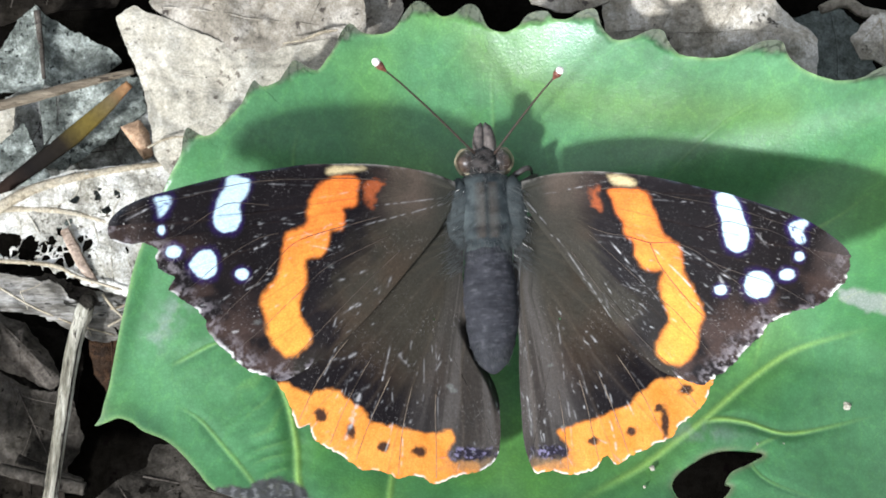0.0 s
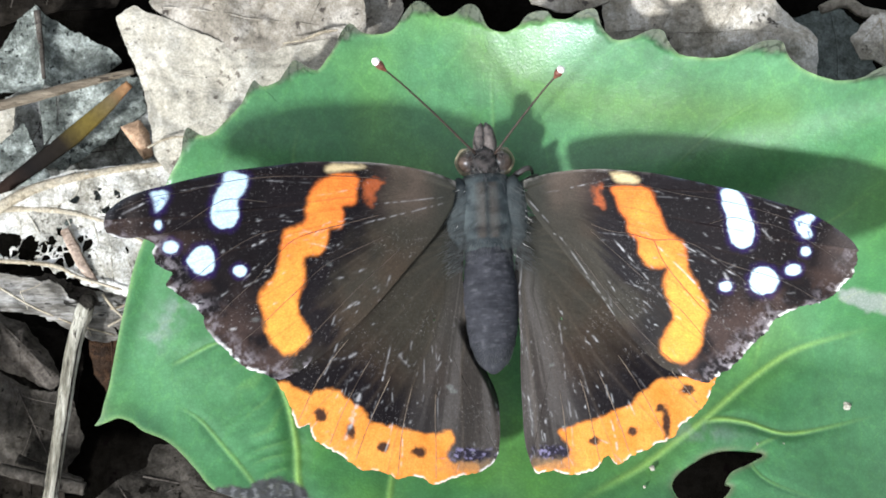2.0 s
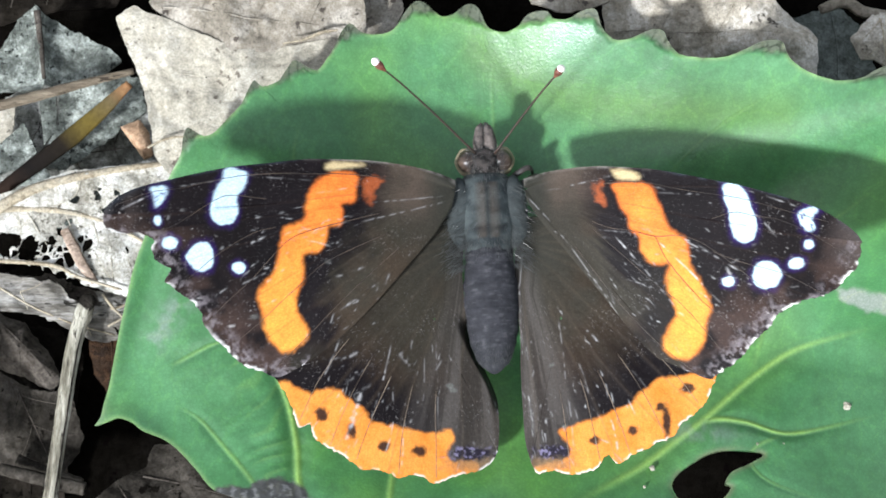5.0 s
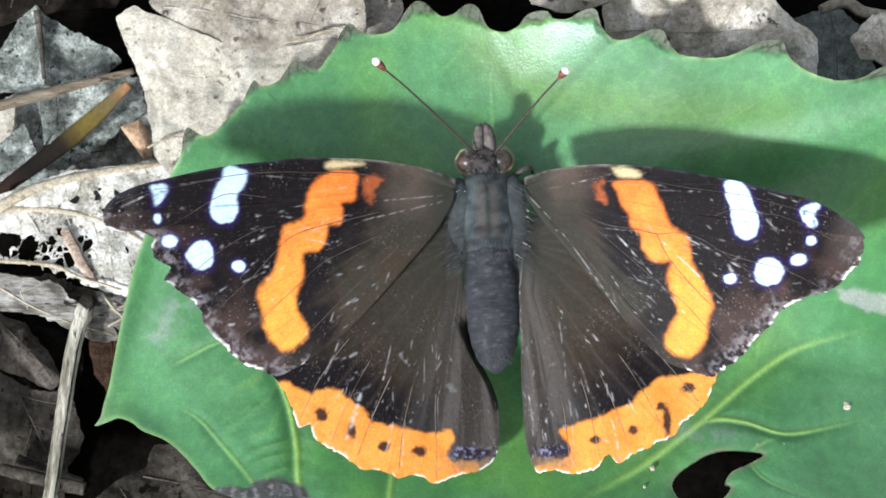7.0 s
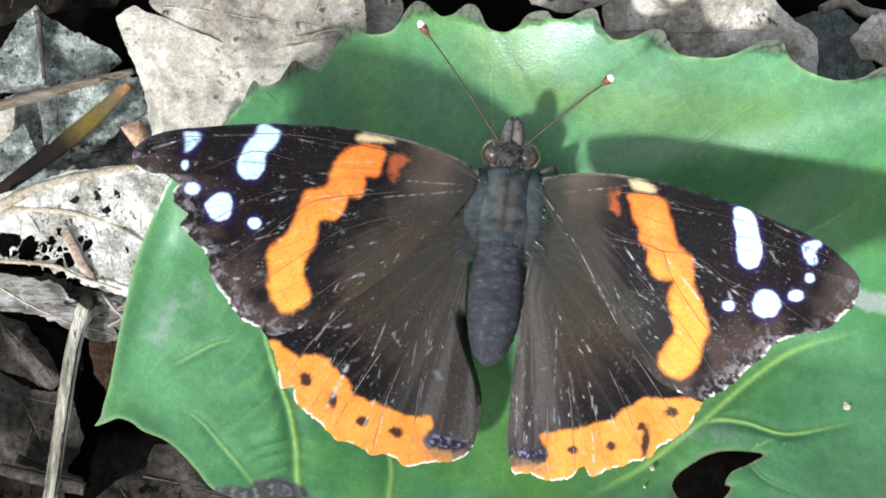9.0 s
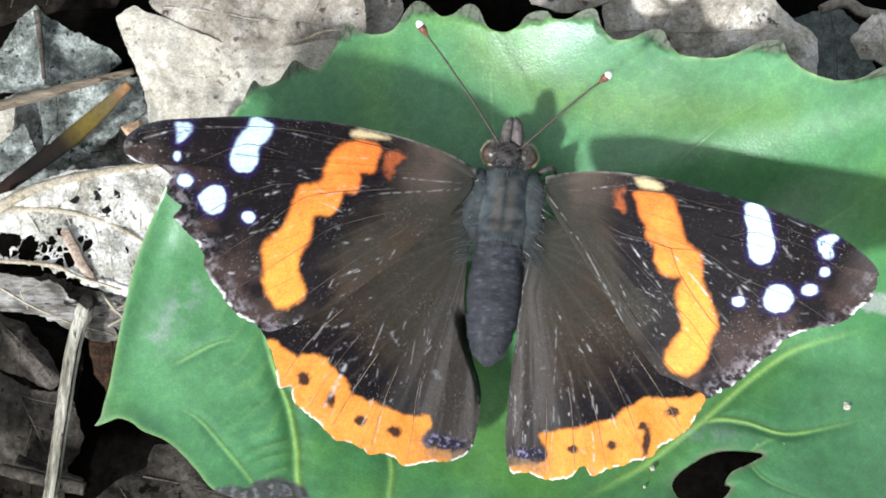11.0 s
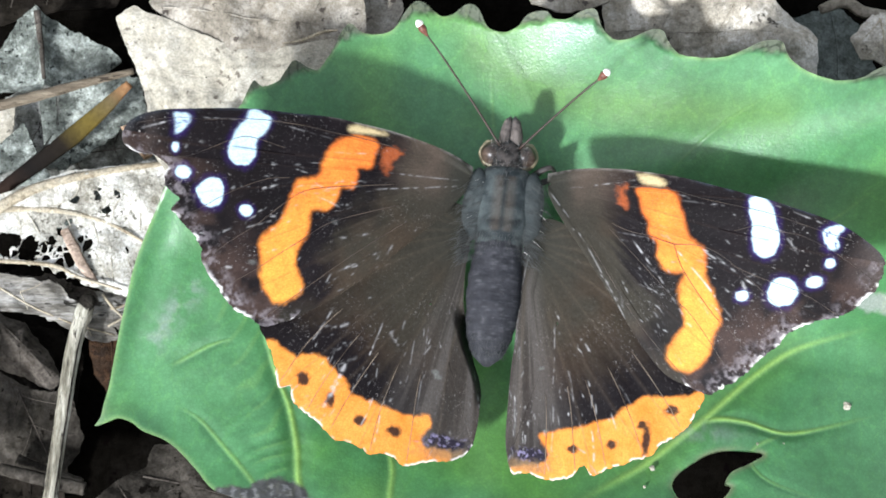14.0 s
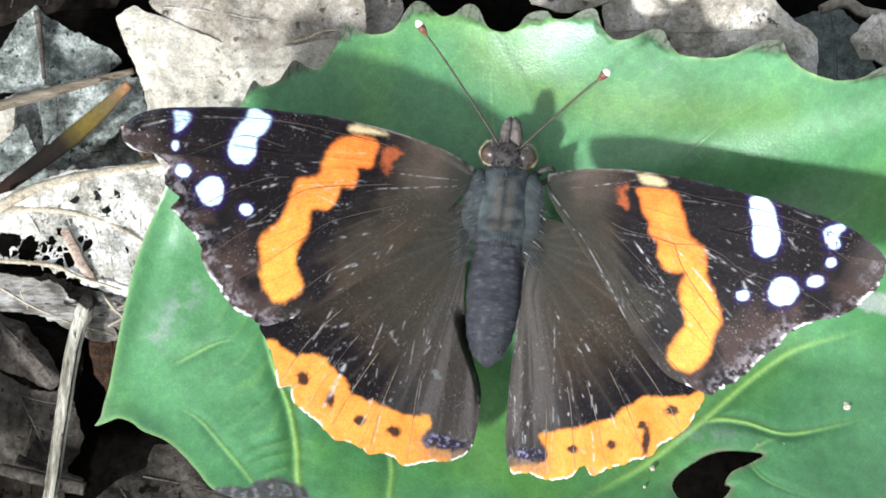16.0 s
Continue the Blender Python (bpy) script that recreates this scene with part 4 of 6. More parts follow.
SKELETON_FACE = np.array([v.co[:] for v in skeleton.data.vertices]) / MM
for k, line in enumerate(SKELETON_VEINS):
    high = [SKELETON_FACE[np.argsort((SKELETON_FACE[:, 0] - x) ** 2 + (SKELETON_FACE[:, 1] - y) ** 2)[:6], 2].max() for x, y in line]
    stick("side_vein", [(x, y, z - 0.01) for (x, y), z in zip(line, high)], [0.065, 0.055, 0.03], M_PALE, "", "", parent=skeleton, seed=50 + k, sides=8)
stick("leaf_strip", [(-31.3, 2.4, -2.7), (-30.5, 0.9, -2.5), (-29.7, -0.6, -2.5), (-28.6, -2.1, -2.8)], [0.35, 0.45, 0.42, 0.3], M_TAN, "narrow pinkish tan strip of dry leaf over the eaten one", "leaf strip", squash=0.3, seed=31)
for k, line in enumerate(([(-28.0, -3.0), (-27.1, -4.1), (-26.3, -4.9)], [(-27.3, -4.2), (-26.2, -3.9), (-25.2, -3.0)], [(-27.5, -5.6), (-26.4, -4.9), (-25.7, -3.7)])):
    stick("fibre", [(x, y, -3.2 - 0.2 * k) for x, y in line], [0.12, 0.1, 0.06], M_VEIN, "loose curved pale plant fibre in the litter", "fibre", seed=61 + k, sides=8)
stick("twig", [(-36.8, -16.5, -9), (-34.0, -17.2, -9), (-31.1, -17.9, -9), (-29.7, -18.2, -9)], [0.55, 0.6, 0.65, 0.6], M_DARK, "dull brown broken twig under the dry cane", "twig", seed=33)
for name, line, radii in (("midrib", MIDRIB, [0.5, 0.45, 0.36, 0.28, 0.18]), ("side_rib", SIDERIB, [0.26, 0.25, 0.2, 0.15, 0.1])):
    line = smooth_line([p[:2] for p in line], 3)
    high = [SKELETON_FACE[np.argsort((SKELETON_FACE[:, 0] - x) ** 2 + (SKELETON_FACE[:, 1] - y) ** 2)[:6], 2].max() for x, y in line]
    high = np.convolve(np.concatenate([high[:1] * 2, high, high[-1:] * 2]), np.ones(5) / 5, "valid")
    stick(name, [(x, y, z + 0.02) for (x, y), z in zip(line, high)], radii, M_VEIN, "", "", parent=skeleton, squash=0.6, seed=8)



# ---- the butterfly ----
FL = dict(
    veins=[[(-0.6, 0.2), (-4.5, 0.7), (-8.5, 1.0), (-11.9, 0.9), (-14, 0.85), (-16.9, 0.55), (-19.5, 0), (-21.5, -0.55), (-24, -1), (-26.6, -2.0)],
           [(-0.5, -0.6), (-4, -1.4), (-8, -2.4), (-11, -3.15), (-13, -3.9), (-14.6, -5.4), (-16, -6.95), (-17.8, -8.55), (-19.3, -10.1)],
           [(-0.6, -0.9), (-4, -2.8), (-7.4, -4.3), (-10.5, -5.8), (-12.3, -7.4), (-14.1, -9), (-15.5, -10.3), (-17.2, -11.6), (-18.2, -12.2)],
           [(-14.2, -3.1), (-15.8, -3.5), (-17.5, -4.4), (-19, -5.4), (-21, -7), (-22.4, -7.6)],
           [(-15.0, -1.05), (-17.8, -0.9), (-19.2, -1.4), (-21.1, -2.6), (-22.8, -3.5), (-25.4, -3.8)],
           [(-0.5, -1.3), (-3.6, -3.8), (-6.4, -6.2), (-8.8, -8.4), (-10.6, -10.2), (-12.6, -12.2), (-14.2, -13.8)]],
    camber=(0.0061, -0.0229, 0.0022),
    lead=[(0, 0.7), (-1.6, 1.3), (-3.9, 1.8), (-6.6, 2.1), (-9.4, 2.1), (-12.1, 2), (-14.8, 1.6), (-17.5, 1.2), (-20.2, 0.6), (-22.8, -0.1), (-24.9, -0.7), (-26.4, -1.4), (-27.3, -2.2)],
    outer=[(-27.47, -2.7), (-27.34, -3.33), (-26.81, -3.81), (-25.65, -3.92), (-24.79, -3.84), (-23.57, -4.24), (-23.69, -4.81), (-23.32, -5.75), (-22.23, -6.26), (-22.44, -6.67), (-22.65, -7.16), (-21.33, -8.14), (-20.66, -8.58), (-19.91, -9.31), (-19.68, -10.16), (-18.88, -11.16), (-18.13, -11.83), (-17.12, -12.94), (-16.37, -13.35), (-15.15, -13.79), (-13.85, -14.24)],
    rear=[(-11.9, -13.4), (-9.5, -11.7), (-6.8, -9.2), (-4.1, -6.2), (-1.8, -3.6), (-0.3, -1.4)],
    orange=[(-9.39, 1.19), (-7.84, 0.93), (-7.94, -0.23), (-8.13, -1.1), (-9.08, -1.31), (-8.95, -1.96), (-9.13, -2.82), (-10.08, -3.11), (-10.39, -4.31), (-10.98, -4.95), (-12.09, -5.14), (-11.96, -6.43), (-12.18, -7.29), (-12.53, -8.14), (-12.53, -9.43), (-11.74, -10.54), (-11.75, -11.41), (-12.54, -12.12), (-13.41, -12.43), (-14.28, -11.75), (-14.94, -10.65), (-15.17, -9.35), (-15.53, -8.06), (-14.96, -7.22), (-14.31, -6.38), (-14, -5.11), (-13.74, -3.83), (-13.44, -3.07), (-12.1, -2.57), (-11.87, -1.3), (-11.43, -0.02), (-10.52, 0.75)],
    rust=[(-7.11, 0.76), (-5.83, 0.67), (-6.3, -0.24), (-6.77, -1.24), (-7.21, -0.45)],
    cream=[(-10.2, 1.99), (-7.55, 2.06), (-7.1, 1.59), (-8.93, 1.23), (-10.39, 1.18)],
    bar=[(-18.17, 1.07), (-16.74, 0.85), (-16.6, 0.36), (-16.94, -0.47), (-17.29, -1.1), (-17.28, -2.14), (-17.66, -2.88), (-18.55, -3.05), (-19.22, -2.55), (-19.32, -1.73), (-18.9, -0.5), (-18.47, 0.33)],
    blob=[(-20.72, -4.82), (-20.29, -4.41), (-19.41, -4.42), (-19.04, -5.25), (-19.16, -6.09), (-19.95, -6.45), (-20.7, -6.07), (-21.15, -5.44)],
    apex=[(-23.85, -0.66), (-22.76, -0.56), (-22.88, -1.36), (-23.48, -1.97), (-23.71, -1.37)],
    rub_glints=[(-26.41, -2.37, -22.76, -0.48, 0.1, 0.8), (-16.54, -4.48, -13.88, -3.24, 0.13, 0.45), (-22.76, -0.64, -16.6, 0.56, 0.07, 0.35), (-16.6, 0.56, -11.2, 0.41, 0.09, 0.3), (-11.2, -0.53, -7.57, 0.16, 0.07, 0.3), (-13.65, -4.26, -10.08, -2.94, 0.07, 0.25), (-9.87, -6.92, -7.2, -6.03, 0.13, 0.4), (-9.46, -9.54, -5.89, -7.04, 0.11, 0.3), (-6.68, -1.11, -0.75, -0.53, 0.09, 0.25), (-7.6, -2.62, -0.77, -0.97, 0.07, 0.25), (-13.86, -5.96, -17.38, -7.59, 0.07, 0.3)],
    dots=[(-17.05, -6.16, 0.49, 0.42), (-22.39, -4.45, 0.57, 0.45), (-23.37, -2.94, 0.26, 0.32)],
)
FR = dict(
    veins=[[(0.4, -1.1), (3.7, -2.45), (6.3, -3.75), (8.1, -4.2), (10, -4.9), (11.8, -5.05), (13.6, -5.85), (15.7, -7.6), (17.6, -9.4), (19.6, -11.4)],
           [(0.6, -1.3), (4.2, -3.0), (6.7, -5.4), (9.8, -8.6), (11.4, -10.1), (12.7, -11.8), (14.6, -14.6)],
           [(0.7, -0.2), (5.4, -0.4), (8, -0.5), (9.9, -0.85), (12.2, -1.65), (15.6, -2.65), (17.5, -3.3), (20.6, -4.65), (23.8, -6)],
           [(14.6, -4.2), (16.4, -4), (18, -4.55), (19.8, -5.1), (22.3, -6.6), (24.8, -8.6)],
           [(14.4, -6.6), (16.4, -7.6), (19.6, -8.9), (22.4, -10.7)],
           [(10, -4.9), (10.8, -6.9), (13.1, -10.1), (14.8, -11.7), (16.3, -13.6)],
           [(0.5, -1.5), (2.4, -3.3), (4.4, -6.2), (6.4, -9.3), (8.4, -11.9), (10.5, -14.1), (12.2, -15.5)]],
    camber=(0.0165, 0.0165, -0.0090),
    lead=[(0, 0.7), (1.7, 1), (3.6, 1.1), (5.9, 1), (8.2, 0.6), (10.5, 0.1), (12.7, -0.6), (15, -1.4), (17.2, -2.2), (19.3, -3.1), (21.5, -4.1), (23.1, -5), (24.5, -6.1), (25.4, -7)],
    outer=[(25.74, -7.63), (25.48, -8.39), (25.07, -9.34), (24.31, -9.85), (23.59, -10.38), (22.44, -10.87), (21.1, -10.95), (19.95, -11.26), (18.76, -11.78), (17.99, -12.55), (17.01, -13.19), (16.24, -13.9), (15.48, -14.49), (14.98, -14.88), (13.67, -15.53), (12.82, -15.83)],
    rear=[(11.1, -15.2), (9.4, -14.3), (7.4, -12), (5.5, -9.1), (3.1, -5.6), (1, -2.6), (0.1, -1)],
    orange=[(7.07, -0.5), (9.01, -0.7), (10.12, -1.25), (10.48, -2.36), (10.83, -3.47), (11.18, -4.57), (12.25, -5.31), (12.46, -6.39), (12.41, -7.24), (13.04, -8.56), (13.56, -9.88), (13.69, -10.74), (13.08, -11.97), (12.7, -13.23), (11.69, -14.03), (10.77, -14.19), (9.72, -13.47), (9.69, -12.61), (10.41, -11.57), (10.98, -10.54), (10.5, -8.79), (10.53, -7.72), (10.78, -7.09), (9.56, -6.91), (8.76, -5.85), (8.72, -4.77), (8.01, -4.06), (8, -3.19), (7.48, -2.28), (7.23, -1.38)],
    rust=[(5.55, -0.35), (6.34, -0.34), (6.1, -1.06), (6.39, -2.04), (5.68, -1.67)],
    cream=[(6.89, 0.7), (8.41, 0.54), (9.42, -0.18), (8.92, -0.65), (7.41, -0.31)],
    bar=[(15.83, -1.93), (16.74, -1.96), (17.36, -2.54), (17.61, -3.19), (17.85, -4.24), (18.03, -5.09), (17.64, -6.08), (16.81, -6.28), (16.1, -5.7), (15.99, -4.65), (15.99, -3.82), (15.74, -2.75)],
    blob=[(17.49, -8.13), (18.12, -7.78), (18.99, -8.07), (19.44, -8.82), (19.03, -9.6), (18.1, -9.81), (17.39, -9.37), (17.24, -8.73)],
    apex=[(21.28, -4.88), (22.29, -4.61), (22.79, -4.88), (22.28, -5.41), (22.34, -6.1), (21.67, -6.13), (21.3, -5.48)],
    rub_glints=[(6.74, -4.38, 11, -10.37, 0.1, 0.75), (9.98, -5.05, 14.58, -10.47, 0.1, 0.85), (12.02, -5.33, 16.68, -8.55, 0.07, 0.5), (5.5, -3.85, 8.29, -4.47, 0.07, 0.45), (7.56, -9.87, 8.83, -11.47, 0.11, 0.6), (0.02, -0.54, 3.15, -4.76, 0.09, 0.3), (3.15, -4.76, 7, -11.66, 0.09, 0.3), (15.62, -1.69, 21.41, -4.49, 0.07, 0.4), (9.4, -1.47, 14.85, -2.51, 0.11, 0.35), (17.85, -4.24, 19.42, -6.27, 0.07, 0.4), (13.95, -6.53, 16.46, -8.45, 0.07, 0.4), (1.62, -0.44, 7.22, 0.14, 0.07, 0.4)],
    dots=[(15.31, -8.93, 0.45, 0.38), (20.66, -8.33, 0.57, 0.41), (21.77, -7.16, 0.35, 0.32)],
)
HL = dict(
    veins=[[(-0.6, -0.5), (-5.5, -3.6), (-9.6, -7.6), (-12, -10.7), (-13.6, -13.8)],
           [(-0.7, -1), (-4.8, -5), (-7.9, -9.2), (-9.9, -12.6), (-11.3, -15.7)],
           [(-0.7, -1.6), (-4, -6.2), (-6.6, -11), (-8.2, -14.2), (-9.3, -16.9)],
           [(-0.7, -2.2), (-3.4, -7.4), (-4.9, -12), (-5.7, -15.2), (-6.1, -18.2)],
           [(-0.6, -2.8), (-2.2, -8), (-2.9, -12.6), (-3, -16), (-3.1, -18.6)]],
    hub=(-2.7, -6.2),
    camber=(-0.0070, 0.0000, 0.0000),
    lead=[(0.1, 1.8), (-2.7, 1.9), (-6.4, 0.2), (-10, -3), (-13.2, -6.5), (-15.6, -9.3)],
    outer=[(-15.02, -10.78), (-14.29, -12.04), (-13.92, -13.46), (-13.51, -14.22), (-12.69, -14.04), (-12.59, -14.92), (-11.43, -15.97), (-10.58, -16.36), (-9.52, -17.15), (-8.67, -17.71), (-7.58, -17.76), (-6.72, -18.06), (-6.08, -18.52), (-4.97, -18.31), (-3.87, -18.62), (-3.23, -19.09), (-1.86, -18.58), (-0.5, -18.33), (0.65, -18.11), (1.45, -17.62)],
    rear=[(2, -16.8), (2.2, -15), (2.1, -13), (1.5, -11.4), (0.7, -9.6), (0.1, -7.4), (-0.2, -5.1), (-0.3, -2.9)],
    orange=[(-15.11, -10.78), (-13.61, -11.15), (-12.56, -11.77), (-12.03, -11.44), (-10.38, -11.42), (-9.88, -12.1), (-8.7, -13.03), (-7.87, -14.07), (-6.13, -14.45), (-3.5, -15.13), (-1.92, -14.93), (-1.51, -15.74), (-2.22, -16.59), (-1.81, -17.4), (-0.46, -17.45), (0.42, -18.02), (-1.97, -20.98), (-10.74, -20.58), (-15.66, -14.26)],
    rub_glints=[(-8.73, -11.49, -10.3, -16.02, 0.27, 0.55), (-6.2, -7.84, -8.08, -13.93, 0.1, 0.55), (-10.22, -7.47, -12.11, -11.35, 0.11, 0.4), (-6.33, -14, -7.1, -16.6, 0.07, 0.5), (-5.61, -14.69, -5.94, -18.27, 0.07, 0.5), (-8.51, -8.42, -10.29, -9.23, 0.18, 0.35), (-5.66, -8.74, -4.82, -9.88, 0.31, 0.35), (-12.56, -11.77, -13.51, -14.13, 0.09, 0.4), (-3.65, -8.59, -4.15, -14.75, 0.07, 0.2), (-2.72, -7.74, -2.83, -15.24, 0.07, 0.2)],
    dots=[(-11.84, -13.33, 0.48, 0.48), (-9.6, -14.66, 0.35, 0.57), (-7.12, -15.99, 0.44, 0.39), (-4.36, -16.45, 0.62, 0.39)],
    patch=[(-0.06, -16.81, 1.91, 0.48)],
)
HR = dict(
    veins=[[(0.6, -0.5), (5.3, -4), (9.2, -8.2), (11.8, -11.4), (13.3, -13.6)],
           [(0.7, -1), (4.6, -5.4), (7.6, -9.8), (9.4, -13), (10.6, -15.8)],
           [(0.7, -1.6), (3.8, -6.6), (6, -11.2), (7.2, -14.6), (7.9, -17.1)],
           [(0.7, -2.2), (3.1, -7.4), (4.6, -12), (5.2, -15.2), (5.6, -17.6)],
           [(0.6, -2.8), (2, -8), (2.8, -12.6), (3.1, -16), (3.2, -18.2)]],
    hub=(3.1, -6.4),
    camber=(-0.0070, 0.0000, 0.0000),
    lead=[(0.1, 1.8), (2.6, 1.6), (6.1, -0.4), (9.4, -3.7), (12.5, -7.6), (14.8, -10.8)],
    outer=[(14.69, -11.93), (13.91, -13.47), (12.95, -14.44), (11.83, -15.26), (11.35, -16.03), (10.03, -16.49), (9.14, -16.89), (7.8, -17.48), (6.91, -17.97), (6.2, -17.23), (5.37, -18.16), (4.25, -18.55), (3.14, -18.58), (1.83, -18.22), (0.71, -18.39)],
    rear=[(0.2, -17.6), (-0.2, -15.8), (-0.3, -13.1), (-0.3, -10), (-0.2, -7.8), (-0.3, -5.1), (-0.5, -2.9)],
    orange=[(15.77, -10.39), (13.78, -11.18), (12.47, -11.47), (11.6, -11.52), (10.3, -11.55), (9.6, -12.3), (8.71, -12.7), (8.24, -13.34), (6.68, -13.92), (5.34, -14.38), (3.55, -14.87), (2.43, -15.26), (3.25, -16.39), (2.99, -17.35), (1.19, -17.7), (0.49, -18.38), (2.79, -21.19), (11.6, -19.4), (16.21, -13.93)],
    rub_glints=[(3.33, -12.21, 3.55, -16.63, 0.11, 0.55), (7.96, -12.93, 8.86, -15.69, 0.1, 0.55), (6.57, -14.44, 7.03, -17.27, 0.13, 0.55), (5.04, -7.44, 5.99, -8.6, 0.13, 0.6), (5.98, -10.58, 6.51, -13.03, 0.11, 0.4), (2.88, -6.21, 3.26, -11.99, 0.07, 0.25), (4.25, -9.83, 5, -12.52, 0.11, 0.3), (7.76, -10.01, 9.8, -12.75, 0.07, 0.3), (11.98, -12.42, 13.42, -13.8, 0.07, 0.3)],
    dots=[(5.25, -16.09, 0.48, 0.31), (8.21, -15.49, 0.39, 0.35), (10.44, -13.75, 0.39, 0.39), (10.86, -14.82, 0.3, 1.31), (12.59, -12.45, 0.52, 0.39)],
    patch=[(1.91, -16.77, 1.42, 0.48)],
)

FORE_VEINS = (0.05, 0.11, 0.18, 0.27, 0.36, 0.46, 0.57, 0.69, 0.82)
HIND_VEINS = (0.08, 0.17, 0.27, 0.37, 0.47, 0.57, 0.67, 0.77, 0.88)


def blotch(poly, x, y, soft, wob, seed):
    """1 inside a marking, with an uneven, scaly edge."""
    d = inside(smooth_line(poly, 5, True), x, y) + wob * (layered(x, y, 0.45, seed, 3) - 0.5) * 2
    return step(-soft, soft, d)


def oval(c, x, y, soft, wob, seed):
    d = 1 - np.sqrt(((x - c[0]) / c[2]) ** 2 + ((y - c[1]) / c[3]) ** 2)
    return step(-soft, soft, d * min(c[2], c[3]) + wob * (layered(x, y, 0.3, seed, 2) - 0.5) * 2)


def over(col, mask, paint):
    return col + (np.array(paint) - col) * mask[:, None]


def wing(name, plan, parent, fore, side, seed, label):
    """A wing as rays from its root: pigment laid on in scales, raised veins, worn and notched margin, with the markings as pieces of their own."""
    chain = ((plan["lead"] + plan["outer"][:1], 130), (plan["outer"] + plan["rear"][:1], 240), (plan["rear"], 90))
    rim = np.vstack([resample(smooth_line(line, 8), count) for line, count in chain])
    edge_type = np.concatenate([np.zeros(130), np.ones(240), np.full(90, 2)])
    n, rings = len(rim), 190
    ragged = (layered(np.arange(n) * 0.1, np.full(n, seed * 1.0), 0.35, seed, 3) - 0.5) * (edge_type == 1)
    rim = rim * (1 + 0.016 * ragged)[:, None]
    hub = np.array(plan.get("hub", (0.0, 0.0)))
    f = np.linspace(0.003, 1, rings) ** 0.8
    xy = hub + f[:, None, None] * (rim[None] - hub)
    x, y = xy[..., 0].ravel(), xy[..., 1].ravel()
    frac = np.repeat(f, n)
    s = np.tile(np.linspace(0, 1, n), rings)
    kind = np.tile(edge_type, rings)
    r = np.hypot(x, y)
    reach = np.tile(np.hypot(rim[:, 0] - hub[0], rim[:, 1] - hub[1]), rings)
    inset = (1 - frac) * reach
    if not fore:
        # hindwing veins and folds run out from the shoulder, not from the hub
        s = np.clip((np.degrees(np.arctan2(-y, side * x)) + 30) / 130, 0, 1)
        frac = r / (r + inset + 0.01)
    # veins fan out from the root
    vein = np.zeros(len(x))
    for vs in (FORE_VEINS if fore else HIND_VEINS):
        bend = vs + 0.02 * np.sin(3 * frac + 20 * vs)
        vein = np.maximum(vein, np.exp(-(((s - bend) * np.maximum(r, 2) * 2.2) / 0.13) ** 2))
    z = (0.05 if fore else 0.06) * np.sin(s * (44 if fore else 52) + seed) * frac * step(3.0, 12.0, r) + (0.35 if fore else 0.12) * (frac - frac ** 2)
    z += 0.02 * vein * step(3.0, 11.0, r) + 0.12 * (layered(x, y, 3.0, seed + 5, 3) - 0.5) + 0.03 * (layered(x, y, 0.35, seed + 6, 2) - 0.5)
    tuck = np.zeros(len(x))
    if not fore and side < 0:
        # the inner margin is tucked down beside the abdomen, to form its shadowed gap
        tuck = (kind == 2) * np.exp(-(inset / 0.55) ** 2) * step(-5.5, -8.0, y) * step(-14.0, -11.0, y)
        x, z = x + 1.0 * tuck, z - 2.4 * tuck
    ca, cb, cc_ = plan["camber"]
    z += ca * x * x + cb * x * y + cc_ * y * y
    if fore:
        z += 0.25 * np.exp(-((s - 0.02) / 0.03) ** 2)
    # ground colour: soft olive brown at the root, velvet black outwards
    turn = np.arctan2(y, side * x)
    calm = step(1.0, 10.0, r)
    streak = 0.5 + (layered(turn * 34, r * 0.16, 1.0, seed + 7, 3) - 0.5) * calm
    speck = layered(x, y, 0.22, seed + 8, 2)
    cloud = layered(x, y, 2.6, seed + 9, 3)
    brown = np.array([0.0235, 0.0205, 0.0145])
    rust = np.array([0.036, 0.022, 0.013])
    black = np.array([0.0036, 0.0026, 0.0032])
    col = brown * (0.74 + 0.3 * streak + 0.25 * cloud)[:, None]
    col = over(col, 0.55 * step(0.4, 0.75, layered(x, y, 4, seed + 2, 3)) * calm, rust)
    col = over(col, 0.5 * step(7.0, 1.0, r), (0.02, 0.0215, 0.0175))
    pieces = []
    ax = np.abs(x)
    if fore:
        band = inside(smooth_line(plan["orange"], 5, True), x, y)
        mid = np.array(plan["orange"]).mean(0)
        split = np.abs(mid[0])
        # how far out from the middle line of the band a point lies
        poly = smooth_line(plan["orange"], 5, True)
        levels = np.linspace(poly[:, 1].min() + 0.3, poly[:, 1].max() - 0.3, 20)
        centres = [np.abs(poly[np.abs(poly[:, 1] - lv) < 0.5, 0]).mean() for lv in levels]
        past = ax - np.interp(y, levels, centres)
        outward = step(-0.6, 0.4, past + 0.5 * (speck - 0.5))
        beside = step(-3.3, -1.5, band + 1.5 * (layered(x, y, 1.3, seed + 3, 3) - 0.5) + 1.1 * (layered(turn * 50, r * 0.3, 1.0, seed + 44, 2) - 0.5))
        beside = beside * step(-15.5, -11.0, y) * (0.75 + 0.25 * step(0.3, 0.6, cloud))
        col = over(col, 0.96 * np.maximum(outward, beside), black * (0.7 + 0.9 * cloud)[:, None])
        maroon = outward * np.clip(0.75 * step(5.5, 0.3, inset) * (kind == 1) + 0.75 * step(-8.0, -13.5, y), 0, 0.85)
        col = over(col, maroon * step(0.25, 0.65, layered(x, y, 1.5, seed + 4, 3)), (0.034, 0.021, 0.0165))
        costa = (kind == 0) * np.exp(-(inset / 0.55) ** 2)
        grey_costa = step(0.3, 0.65, layered(x, y, 0.6, seed + 45, 3))
